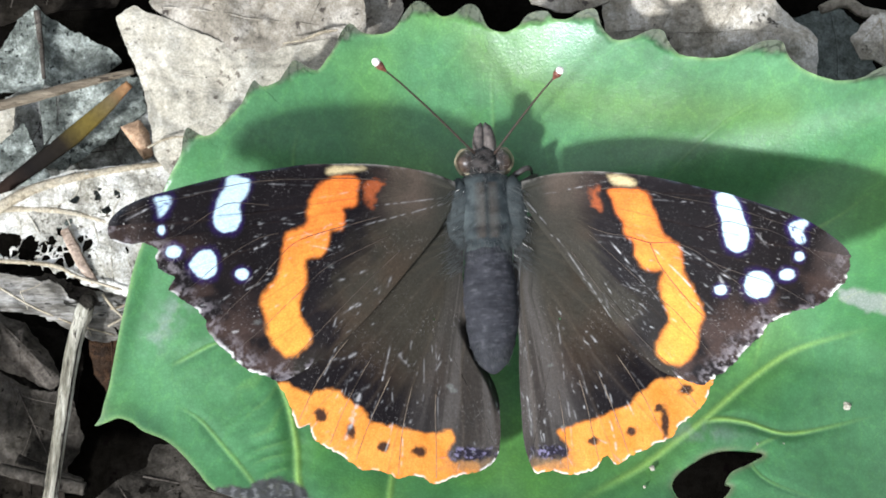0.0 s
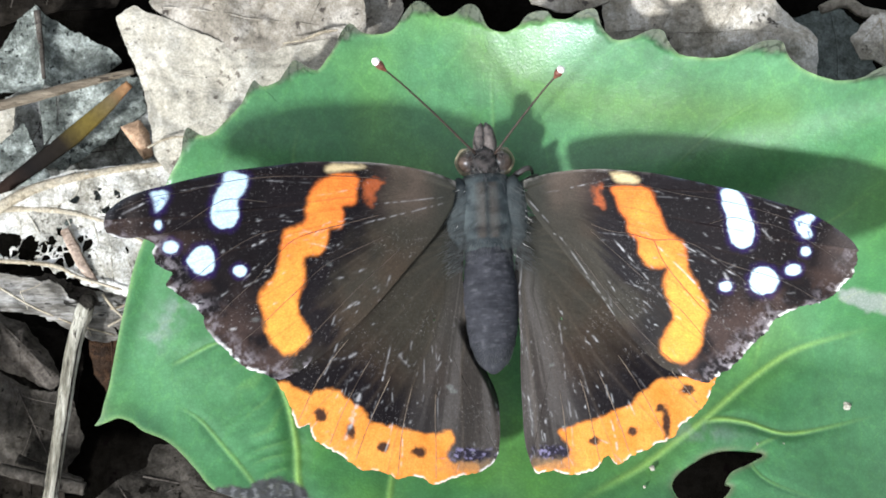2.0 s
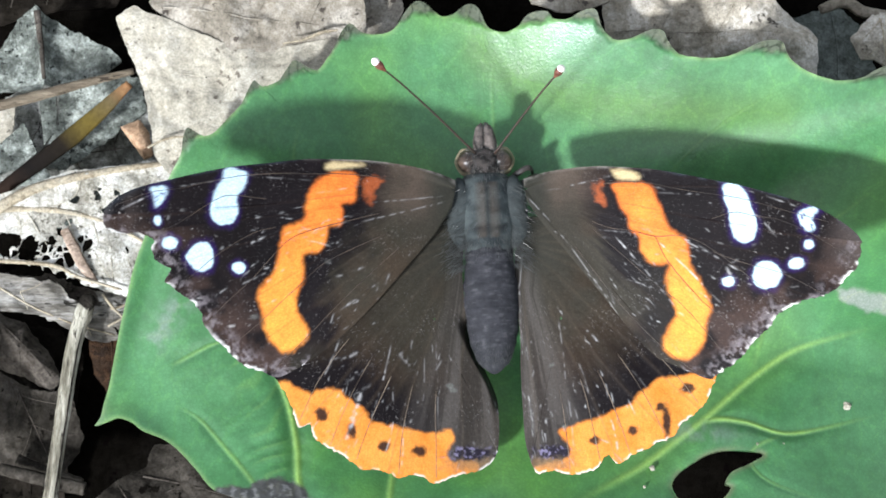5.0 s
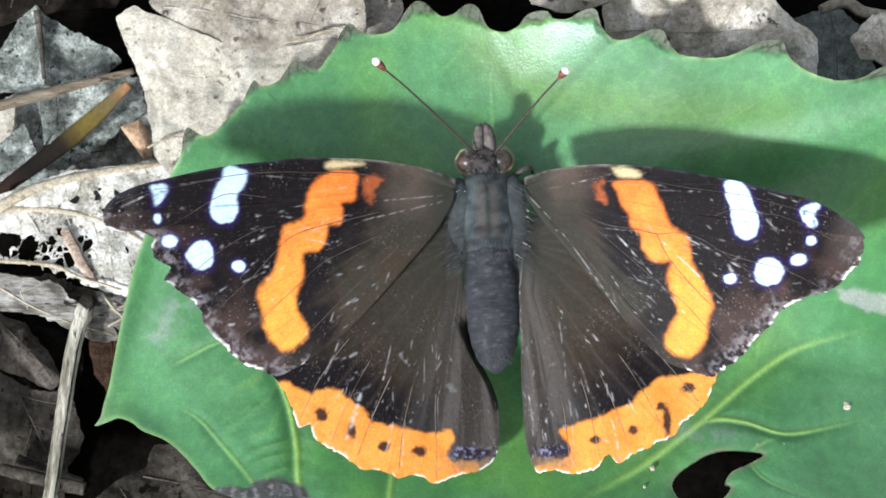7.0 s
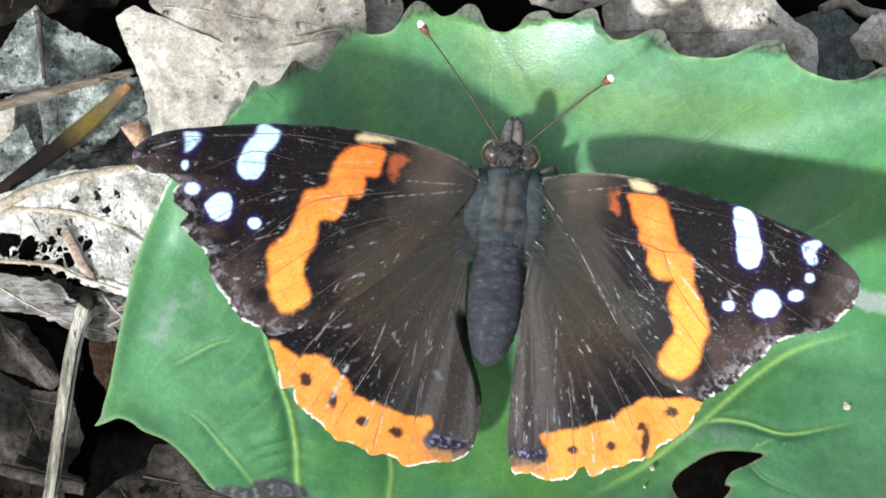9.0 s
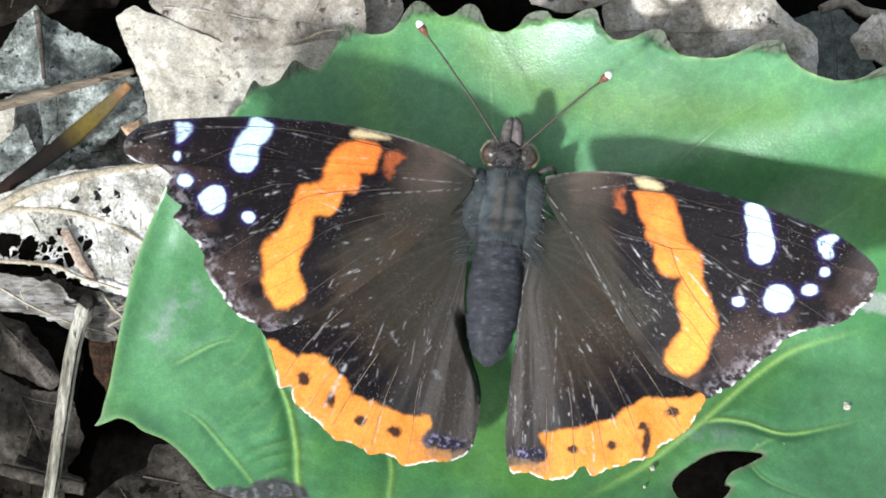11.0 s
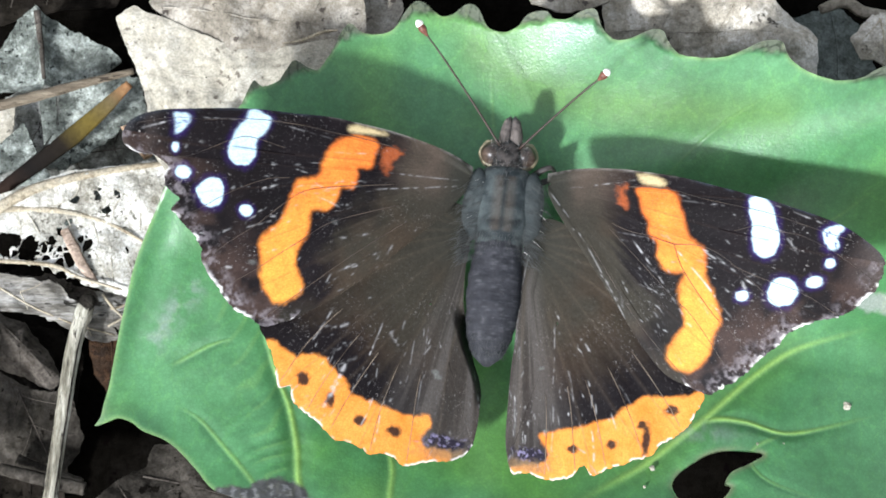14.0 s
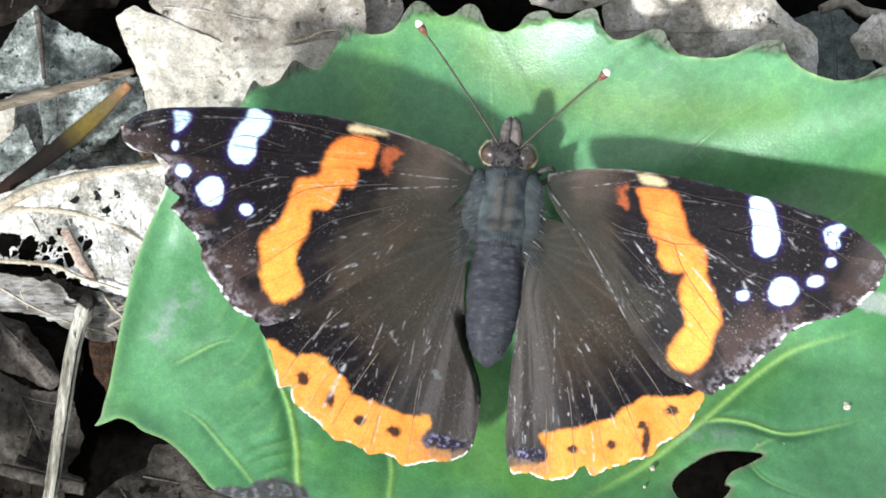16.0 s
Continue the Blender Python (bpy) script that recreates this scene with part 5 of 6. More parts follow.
        col = over(col, 0.85 * costa * step(-1.0, 3.0, split - ax) * grey_costa, (0.16, 0.15, 0.13))
        col = over(col, 0.4 * costa * step(0.0, 2.0, ax - split) * grey_costa, (0.035, 0.045, 0.055))
        # sheen on the wing base, painted in as a coppery tint
        coppery_sheen = step(-3.2, -0.4, y) * step(8.0, 3.0, ax) * step(1.0, 3.0, ax)
        col = over(col, 0.65 * coppery_sheen * (0.3 + 0.7 * step(0.25, 0.7, cloud)), (0.07, 0.05, 0.037))
        worn_tip = step(3.6, 0.6, np.hypot(x - rim[129][0], y - rim[129][1]))
        col = over(col, 0.65 * worn_tip * step(0.3, 0.6, cloud), (0.05, 0.04, 0.035))
        orange = blotch(plan["orange"], x, y, 0.3, 0.16, seed + 10)
        drift = np.clip((plan['orange'][0][1] - y) / 15 + 0.9 * (layered(x, y, 1.6, seed + 11, 3) - 0.5), 0, 1)[:, None]
        ocol = np.array([0.52, 0.125, 0.022]) * (1 - drift) + np.array([0.62, 0.22, 0.035]) * drift
        ocol = ocol * (0.86 + 0.28 * speck)[:, None]
        col = col + (ocol - col) * orange[:, None]
        pieces.append(("orange_band", orange))
        gap = step(-0.9, -0.35, band) * step(0.1, -0.25, band) * step(-9.0, -6.0, y) * step(0.4, -0.2, ax - split + 0.2 * (y - mid[1]))
        col = over(col, 0.8 * gap, black)
        col = over(col, 0.8 * blotch(plan["rust"], x, y, 0.25, 0.35, seed + 12), (0.25, 0.06, 0.018))
        col = over(col, 0.8 * step(-0.05, 0.4, inside(smooth_line(plan["cream"], 5, True), x, y) + 0.2 * (speck - 0.5)), (0.46, 0.36, 0.19))
        for key in ("bar", "blob", "apex"):
            # violet colour effect of light around the spots, laid on as pigment
            halo = blotch(plan[key], x, y, 0.62, 0.2, seed + 15)
            col = over(col, 0.75 * halo * (1 - orange), (0.03, 0.010, 0.12))
            m = blotch(plan[key], x, y, 0.09, 0.12, seed + 16)
            if key == "apex":
                m = m * step(0.25, 0.5, speck + 0.1)
            col = over(col, m, (0.345, 0.46, 0.51))
            pieces.append(("white_spot", m))
        for c in plan["dots"]:
            col = over(col, 0.3 * oval((c[0], c[1], c[2] * 1.5, c[3] * 1.5), x, y, 0.2, 0.1, seed + 17), (0.03, 0.010, 0.12))
            m = oval(c, x, y, 0.08, 0.07, seed + 18)
            col = over(col, m, (0.355, 0.47, 0.52))
            pieces.append(("white_spot", m))
    else:
        border = inside(smooth_line(plan["orange"], 5, True), x, y)
        rag = 1.9 * (layered(turn * 40, r * 0.3, 1.0, seed + 46, 3) - 0.5) + 0.9 * (speck - 0.5)
        col = over(col, (0.7 if side > 0 else 0.45) * step(-8.5, -3.0, border + 2.0 * rag), (0.014, 0.0085, 0.006))
        col = over(col, 0.96 * step(-4.4, -1.2, border + rag) * step(0.95, 0.78, s), black * 1.1)
        furry = step(0.72, 0.86, s)
        fur = layered(turn * 26, r * 0.12, 1.0, seed + 19, 3)
        col = over(col, 0.85 * furry * (0.3 + 0.7 * step(0.25, 0.75, fur)), (0.054, 0.048, 0.042))
        col = over(col, 0.3 * furry * step(0.62, 0.4, fur), (0.018, 0.016, 0.014))
        # shadow between wing and abdomen painted black on the tucked margin
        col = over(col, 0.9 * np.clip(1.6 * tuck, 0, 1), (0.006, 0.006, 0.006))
        orange = blotch(plan["orange"], x, y, 0.2, 0.16, seed + 10)
        ocol = np.array([0.46, 0.135, 0.018]) + (np.array([0.56, 0.22, 0.045]) - np.array([0.46, 0.135, 0.018])) * layered(x, y, 1.2, seed + 11, 3)[:, None]
        col = col + (ocol - col) * orange[:, None]
        pieces.append(("orange_border", orange))
        for c in plan["dots"]:
            small = min(c[2], c[3])
            m = oval(c, x, y, min(0.16, 0.4 * small), min(0.16, 0.35 * small), seed + 18)
            col = over(col, 0.95 * m, (0.012, 0.008, 0.008))
            pieces.append(("black_spot", m))
        for c in plan["patch"]:
            m = oval(c, x, y, 0.2, 0.25, seed + 20)
            col = over(col, 0.7 * oval((c[0], c[1] - 0.9, c[2] * 1.15, c[3] * 1.1), x, y, 0.4, 0.3, seed + 22), (0.16, 0.1, 0.05))
            lilac = step(0.5, 0.7, layered(x, y, 0.22, seed + 21, 2))[:, None]
            col = col + ((np.array([0.012, 0.01, 0.016]) * (1 - lilac) + np.array([0.13, 0.115, 0.18]) * lilac) - col) * (0.95 * m)[:, None]
            pieces.append(("lilac_patch", m))
    # veins, then pale flecks and streaks: rubbed-off scales and glints painted as colour
    bright = col.sum(1) > 0.5
    col = over(col, np.where(bright, 0.35 * vein ** 9, 0.12 * vein * frac), (0.05, 0.03, 0.02) if fore else (0.12, 0.09, 0.06))
    wear_glint = 0.2 + 0.8 * step(0.45, 0.72, layered(x, y, 2.4, seed + 34, 3))
    wear_glint = wear_glint * step(2.0, 8.0, r) * np.where(bright, 0.35, 1.0)
    rnd = np.random.RandomState(seed)
    places = [(rnd.randint(int(n * 0.3), int(n * 0.9)), rnd.uniform(0.5, 0.95)) for _ in range(9)]
    for k in range(64):
        k0, f0 = places[k % 9]
        k0 = int(np.clip(k0 + rnd.normal(0, n * 0.06), n * 0.1, n * 0.95))
        f0 = np.clip(f0 + rnd.normal(0, 0.12), 0.3, 0.98)
        cx, cy = rim[k0] * f0
        a = math.atan2(cy, cx) + rnd.normal(0, 0.3)
        along_ = (x - cx) * math.cos(a) + (y - cy) * math.sin(a)
        across = -(x - cx) * math.sin(a) + (y - cy) * math.cos(a)
        across = across + 0.25 * (grain(x, y, 0.5, seed + 60 + k % 3) - 0.5)
        ln, wd = rnd.uniform(0.12, 0.5) * (2.4 if k % 9 == 0 else 1), rnd.uniform(0.035, 0.07)
        m = np.exp(-(along_ / ln) ** 4 - (across / wd) ** 2) * step(0.3, 0.7, grain(x, y, 0.25, seed + 30 + k % 5))
        tone = rnd.uniform(0.12, 0.4)
        col = over(col, rnd.uniform(0.2, 0.75) * m, (tone, tone * 0.98, tone * 0.95))
    for _ in range(2):
        # small bare scuffs with a grey-green cast
        k0, f0 = rnd.randint(int(n * 0.35), int(n * 0.8)), rnd.uniform(0.45, 0.85)
        cx, cy = rim[k0] * f0
        d = np.hypot(x - cx, (y - cy) * 1.5) + 0.5 * (layered(x, y, 0.5, seed + 70, 3) - 0.5)
        col = over(col, 0.3 * step(0.35, 0.1, d) * ~bright, (0.15, 0.16, 0.145))
    for x1, y1, x2, y2, wd, force in plan["rub_glints"]:
        d, at = along([(x1, y1), ((x1 + x2) / 2 + 0.1, (y1 + y2) / 2), (x2, y2)], x, y)
        m = np.exp(-(d / np.maximum(0.55 * wd, 0.05)) ** 2) * step(0.3, 0.7, grain(x, y, 0.3, seed + 41)) * (0.3 + 0.7 * step(0.3, 0.6, grain(x, y, 1.1, seed + 42))) * step(0.0, 0.12, at) * step(1.0, 0.88, at)
        col = over(col, np.minimum(1.1 * force * m, 0.9), (0.38, 0.37, 0.36))
    # worn, frosted outer margin
    fringe = (step(0.3, 0.06, inset) if fore else 0.8 * step(0.22, 0.04, inset)) * (kind == 1) * step(0.47, 0.6, layered(np.tile(np.arange(n) * 0.13, rings), frac * 0, 1.0, seed + 24, 2))
    col = over(col, 0.85 * fringe, (0.6, 0.58, 0.54))
    frost = step(1.9, 0.2, inset + 1.2 * (layered(x, y, 1.6, seed + 26, 2) - 0.5)) * (kind == 1) * step(0.36, 0.66, layered(x, y, 0.5, seed + 25, 3)) * step(0.25, 0.6, speck)
    if fore:
        col = over(col, 0.62 * frost * ~bright, (0.17, 0.15, 0.155))
    col = np.clip(col, 0.0015, 0.8)
    flow = np.stack([turn * 14, r, wear_glint], 1)
    i, j = np.meshgrid(np.arange(rings - 1), np.arange(n - (1 if fore else 0)), indexing="ij")
    jj = (j + 1) % n
    quads = np.stack([i * n + j, (i + 1) * n + j, (i + 1) * n + jj, i * n + jj], -1).reshape(-1, 4)
    if side > 0:
        quads = quads[:, ::-1]
    v = np.stack([x, y, z], 1)
    owner = np.zeros(len(quads), int)
    for k, (_, m) in enumerate(pieces):
        owner[(m[quads] > 0.5).sum(1) >= 3] = k + 1
    base = None
    for k in range(len(pieces) + 1):
        q = quads[owner == k]
        if len(q) < 4:
            continue
        ids = np.unique(q)
        vv, qq, cc = used_only(v, q, col)
        ff = flow[ids]
        vv, qq, ids = shell(vv, qq, 0.05)
        cc = np.vstack([cc, cc * 0.8 + 0.02, cc[ids], cc[ids]])
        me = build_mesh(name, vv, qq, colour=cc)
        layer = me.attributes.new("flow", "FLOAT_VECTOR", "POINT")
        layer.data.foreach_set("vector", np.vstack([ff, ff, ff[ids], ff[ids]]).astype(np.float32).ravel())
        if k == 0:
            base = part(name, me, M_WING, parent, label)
        else:
            part(pieces[k - 1][0], me, M_WING, base)
    # thin raised veins lying on the membrane
    for line in plan["veins"]:
        path = resample(smooth_line(line, 6), 44)
        path = path[inside(rim[::4], path[:, 0], path[:, 1]) > 0.12]
        high = [z[np.argmin((x - px) ** 2 + (y - py) ** 2)] for px, py in path]
        high = np.convolve(np.concatenate([high[:1] * 2, high, high[-1:] * 2]), np.ones(5) / 5, "valid")
        v3 = np.column_stack([path, high + 0.012])
        v3 = v3[np.hypot(path[:, 0], path[:, 1]) > (6.0 if fore else 12.0)]
        tv, tq, caps = tube(v3, np.linspace(0.032, 0.02, len(v3)), 8, 0.9, 0.3, seed)
        part("vein", build_mesh("vein", tv, tq, caps), M_WING_VEIN if fore else M_HIND_VEIN, base)
    return base


def blob_mesh(name, rows, sides, colour_of, bumps=0.0, seed=0):
    """A body lofted along y through rings of (y, z, half width, half height)."""
    rows = np.array(rows, float)
    line = smooth_line(rows, 8)
    ang = np.linspace(0, 2 * np.pi, sides, endpoint=False)
    yy, zz, w, h = line.T
    x = w[:, None] * np.cos(ang)
    z = zz[:, None] + h[:, None] * np.sin(ang)
    y = np.repeat(yy[:, None], sides, 1)
    k = 1 + bumps * (layered(y * 1.0 + 3 * np.sin(ang), ang[None] * 2 + 0 * y, 0.7, seed, 3) - 0.5)
    x, z = x * k, zz[:, None] + (z - zz[:, None]) * k
    v = np.stack([x, y, z], -1).reshape(-1, 3)
    m = len(line)
    i, j = np.meshgrid(np.arange(m - 1), np.arange(sides), indexing="ij")
    jj = (j + 1) % sides
    q = np.stack([i * sides + j, i * sides + jj, (i + 1) * sides + jj, (i + 1) * sides + j], -1).reshape(-1, 4)
    col = colour_of(v[:, 0], v[:, 1], v[:, 2])
    return build_mesh(name, v, q, colour=np.clip(col, 0.003, 0.8))


def hairs(name, count, roots_of, seed, parent, length=(0.5, 1.2), label="", material=None):
    """Loose hairs: slim three-sided spikes, leaning back along the body."""
    rnd = np.random.RandomState(seed)
    verts, tris = [], []
    for k in range(count):
        p, d = roots_of(rnd)
        p, d = np.array(p), np.array(d, float) + rnd.normal(0, 0.22, 3)
        d /= np.linalg.norm(d)
        ln = rnd.uniform(*length)
        a = np.cross(d, (0.3, 0.2, 1.0))
        a /= np.linalg.norm(a)
        b = np.cross(a, d)
        w = 0.013
        base = len(verts)
        midp = p + d * ln * 0.55 + np.array([0, 0, 0.06 * ln])
        verts += [p + a * w, p - a * w, p + b * w, midp + a * w * 0.7, midp - a * w * 0.7, midp + b * w * 0.7, p + d * ln - np.array([0, 0, 0.12 * ln])]
        for u in range(3):
            t = (u + 1) % 3
            tris += [(base + u, base + t, base + 3 + t), (base + u, base + 3 + t, base + 3 + u), (base + 3 + u, base + 3 + t, base + 6)]
    ob = part(name, build_mesh(name, np.array(verts), np.zeros((0, 4)), tris), material or M_FUR, parent, label)
    return tagged(ob, kind="stuff")


def butterfly():
    body = new("butterfly")
    tagged(body, "black butterfly with orange bands and white spots, wings spread", "butterfly")

    def dark_fur(x, y, z):
        t = layered(x, y, 0.8, 7, 3)[:, None]
        t = step(0.25, 0.75, t)
        c = np.array([0.013, 0.017, 0.018]) + (np.array([0.05, 0.06, 0.058]) - np.array([0.013, 0.017, 0.018])) * t
        stripe = np.exp(-((np.abs(x) - 0.5) / 0.32) ** 2) * (y > -1.2) * (y < 3.3)
        c = c + (np.array([0.05, 0.034, 0.022]) - c) * (0.55 * stripe)[:, None]
        line = np.exp(-(x / 0.1) ** 2) * (y > -1) + np.exp(-((y + 0.6 - 0.25 * np.abs(x)) / 0.16) ** 2) * (np.abs(x) < 1.5)
        return c * (1 - 0.6 * np.clip(line, 0, 1))[:, None]

    def tuft(x, y, z):
        t = layered(x, y, 0.7, 27, 3)[:, None]
        return np.array([0.016, 0.0205, 0.0205]) * (1 - t) + np.array([0.045, 0.052, 0.05]) * t

    def crown(x, y, z):
        t = layered(x, y, 0.35, 37, 3)[:, None]
        t = step(0.35, 0.75, t)
        return np.array([0.004, 0.0035, 0.003]) * (1 - t) + np.array([0.04, 0.034, 0.03]) * t

    def belly(x, y, z):
        t = layered(x, y, 0.5, 17, 3)[:, None]
        c = np.array([0.012, 0.0125, 0.014]) + (np.array([0.031, 0.031, 0.035]) - np.array([0.012, 0.0125, 0.014])) * t
        ringed = np.exp(-((((y + 2.97 + 0.25 * (x / 2) ** 2 + 0.2 * (layered(x, y, 0.6, 18, 2) - 0.5)) % 1.155) - 0.58) / 0.14) ** 2)
        dusty = step(0.6, 0.8, layered(x, y, 0.25, 19, 2))
        return (c * (1 - 0.16 * ringed)[:, None] + 0.02 * dusty[:, None])

    part("thorax", blob_mesh("thorax", [(4.2, 0.1, 0.3, 0.3), (4.0, 0.1, 1.5, 1.2), (3.2, 0.2, 2.15, 1.6), (1.6, 0.3, 2.4, 1.9), (-0.4, 0.3, 2.3, 1.9), (-2.0, 0.2, 1.9, 1.55), (-3.2, 0.1, 1.5, 1.2), (-3.6, 0.1, 0.3, 0.4)], 40, dark_fur, 0.10, 3), M_BODY, body, "dark grey-green furry thorax")
    rows = [(-0.8, 0.3, 0.4, 0.4), (-1.2, 0.3, 1.4, 1.2)]
    for k in range(24):
        y0 = -2.2 - k * 0.385
        w = float(np.interp(y0, [-11.2, -10.5, -9.5, -8.2, -6.5, -4.5, -2.2], [0.95, 1.4, 1.75, 2.02, 2.16, 2.1, 1.85])) * (0.985 if k % 3 == 2 else 1.0)
        rows.append((y0, 0.25 - 0.02 * k, w, w * 0.88))
    rows.append((-11.6, -0.35, 0.4, 0.3))
    rows.append((-11.75, -0.38, 0.1, 0.08))
    part("abdomen", blob_mesh("abdomen", rows, 40, belly, 0.14, 5), M_BODY, body, "dark blue-grey ringed abdomen")
    head = part("head", blob_mesh("head", [(6.4, 0.5, 0.2, 0.2), (6.1, 0.5, 0.75, 0.7), (5.4, 0.55, 1.25, 1.0), (4.6, 0.5, 1.35, 1.05), (4.0, 0.3, 1.1, 0.9), (3.8, 0.3, 0.3, 0.3)], 28, crown, 0.18, 9), M_BODY, body)
    for sgn in (-1, 1):
        eye = part("eye", blob_mesh("eye", [(0.95, 0, 0.1, 0.1), (0.78, 0, 0.52, 0.6), (0.28, 0, 0.9, 1.0), (-0.28, 0, 0.9, 1.0), (-0.78, 0, 0.52, 0.6), (-0.95, 0, 0.1, 0.1)], 24, lambda x, y, z: np.full((len(x), 3), 0.05)), M_EYE, head, "brown domed compound eye")
        eye.location = (sgn * 1.3 * MM, 5.12 * MM, 0.25 * MM)
        rim = part("eye_rim", blob_mesh("eye_rim", [(1.12, -0.2, 0.2, 0.12), (0.95, -0.2, 0.66, 0.4), (0, -0.2, 1.1, 0.55), (-0.95, -0.2, 0.66, 0.4), (-1.12, -0.2, 0.2, 0.12)], 24, lambda x, y, z: np.full((len(x), 3), 0.1)), M_EYE_RIM, head)
        rim.location = eye.location
        path = smooth_line([(sgn * 0.4, 5.4, 0.5), (sgn * 0.42, 6.5, 0.9), (sgn * 0.32, 7.4, 1.0), (sgn * 0.16, 8.1, 0.9)], 6)
        v, q, caps = tube(path, np.interp(np.linspace(0, 1, len(path)), [0, 0.35, 0.8, 1], [0.45, 0.52, 0.36, 0.06]), 12, 0.9, 0.25, 3 + sgn)
        part("palp", build_mesh("palp", v, q, caps), M_PALP, head, "grey-brown scaly snout-like palp")

    for sgn in (-1, 1):
        pad = part("shoulder", blob_mesh("shoulder", [(1.9, -0.3, 0.15, 0.15), (1.5, -0.2, 0.5, 0.45), (0.5, 0.0, 0.9, 0.6), (-0.9, 0.0, 1.0, 0.65), (-2.6, -0.2, 0.9, 0.45), (-3.8, -0.4, 0.15, 0.15)], 28, tuft, 0.3, 13), M_BODY, body)
        pad.location = (sgn * 2.15 * MM, 1.9 * MM, 1.05 * MM)

    def thorax_root(rnd):
        u, y = rnd.uniform(-1, 1), rnd.uniform(-3.0, 4.0)
        w = 2.3 * math.sqrt(max(0.05, 1 - ((y - 0.6) / 5.0) ** 2))
        return (u * w, y, 0.25 + 1.75 * math.sqrt(max(0, 1 - u * u)) * (w / 2.4)), (u * 0.5, -0.95, 0.2)

    def wing_root(rnd):
        sgn = rnd.choice((-1, 1))
        y = rnd.uniform(-3.5, 3.0)
        return (sgn * rnd.uniform(1.6, 3.0), y, rnd.uniform(1.2, 1.9) - 0.12 * abs(y - 2)), (sgn * 1.1, -0.75, 0.12)

    def head_root(rnd):
        return (rnd.uniform(-1.5, 1.5), rnd.uniform(3.7, 6.0), rnd.uniform(1.0, 1.4)), (rnd.uniform(-.6, .6), 0.3, 0.5)

    def palp_root(rnd):
        y = rnd.uniform(5.8, 7.9)
        return (rnd.uniform(-0.75, 0.75) * (1 - (y - 5.8) / 3.2), y, rnd.uniform(0.7, 1.35)), (rnd.uniform(-.25, .25), 1.0, 0.1)

    def tail_root(rnd):
        y = rnd.uniform(-11, -3)
        u = rnd.uniform(-1, 1)
        w = 2.0 * math.sqrt(max(0.05, 1 - ((y + 6.0) / 6.5) ** 2))
        return (u * w, y, 0.0 + 0.75 * w * math.sqrt(max(0, 1 - u * u))), (u * 0.5, -1.0, 0.2)

    hairs("thorax_hair", 1300, thorax_root, 1, body, (0.4, 1.1))
    hairs("wing_base_hair", 800, wing_root, 2, body, (0.5, 1.7))
    # a few white hairs, their colour standing in for glints
    hairs("glint_hair", 16, wing_root, 12, body, (0.4, 1.2), "loose hairs coloured white for their bright glints", M_TIP)
    hairs("head_hair", 420, head_root, 3, body, (0.3, 0.7))
    hairs("grey_head_hair", 90, head_root, 13, body, (0.3, 0.6), "", M_PALP_TIP)
    hairs("palp_hair", 260, palp_root, 5, body, (0.3, 0.6))
    hairs("abdomen_hair", 900, tail_root, 4, body, (0.2, 0.4))
    for sgn, y0, y1, x1 in ((-1, 2.6, 4.8, 4.6), (1, 2.6, 4.6, 4.6), (-1, 0.4, -2.5, 5.2), (1, 0.4, -2.5, 5.2)):
        ground = -(5.1 + y1 * math.sin(radians(9))) + 0.35
        path = smooth_line([(sgn * 1.2, y0, -0.8), (sgn * (x1 - 1.2), (y0 + y1) / 2, -0.9), (sgn * (x1 - 0.6), y1 * 0.9, -2.4), (sgn * x1, y1, ground), (sgn * (x1 + 0.5), y1 + 0.4, ground)], 6)
        v, q, caps = tube(path, np.interp(np.linspace(0, 1, len(path)), [0, 0.4, 0.6, 1], [0.3, 0.22, 0.14, 0.09]), 8)
        part("leg", build_mesh("leg", v, q, caps), M_LEG, body)
    path = smooth_line([(1.6, 3.2, -0.6), (2.4, 3.9, 0.3), (3.3, 4.4, 0.5), (3.7, 4.4, -0.6), (3.9, 4.2, -2.6)], 6)
    v, q, caps = tube(path, np.interp(np.linspace(0, 1, len(path)), [0, 0.5, 0.75, 1], [0.28, 0.22, 0.16, 0.08]), 10)
    part("foreleg", build_mesh("foreleg", v, q, caps), M_LEG, body, "dark glossy bent foreleg")
    made = {"butterfly": body}
    for key, basep, tipp in (("antenna_l", (-0.757, 5.596, 1.5), (-8.265, 12.235, 7.5)), ("antenna_r", (0.799, 5.528, 1.5), (5.977, 10.958, 7.5))):
        d = np.array(tipp) - np.array(basep)
        bow = np.cross(d, (0, 0, 1.0)) * (0.014 if d[0] < 0 else -0.014)
        path = smooth_line([(0, 0, 0), d * 0.35 + bow * 0.8, d * 0.7 + bow * 0.8, d * 0.9], 8)
        v, q, caps = tube(path, np.linspace(0.095, 0.07, len(path)), 8, 1.0)
        shaft = part("antenna", build_mesh("antenna", v, q, caps), M_ANT, body, "thin dark antenna with a white-tipped club")
        shaft.location = Vector(basep) * MM
        path = np.array([d * t for t in np.linspace(0.885, 0.975, 9)])
        v, q, caps = tube(path, [0.09, 0.13, 0.18, 0.24, 0.29, 0.32, 0.32, 0.3, 0.26], 12)
        part("club", build_mesh("club", v, q, caps), M_CLUB, shaft, "red-brown club")
        path = np.array([d * t for t in np.linspace(0.965, 1.012, 7)])
        v, q, caps = tube(path, [0.27, 0.31, 0.32, 0.31, 0.27, 0.2, 0.08], 12)
        part("tip", build_mesh("tip", v, q, caps), M_TIP, shaft, "white tip")
        made[key] = (shaft, basep)
    made["hl"] = wing("hindwing", HL, body, False, -1, 301, "brown hindwing with a black-spotted orange border")
    made["hr"] = wing("hindwing", HR, body, False, 1, 401, "brown hindwing with a notched orange border")
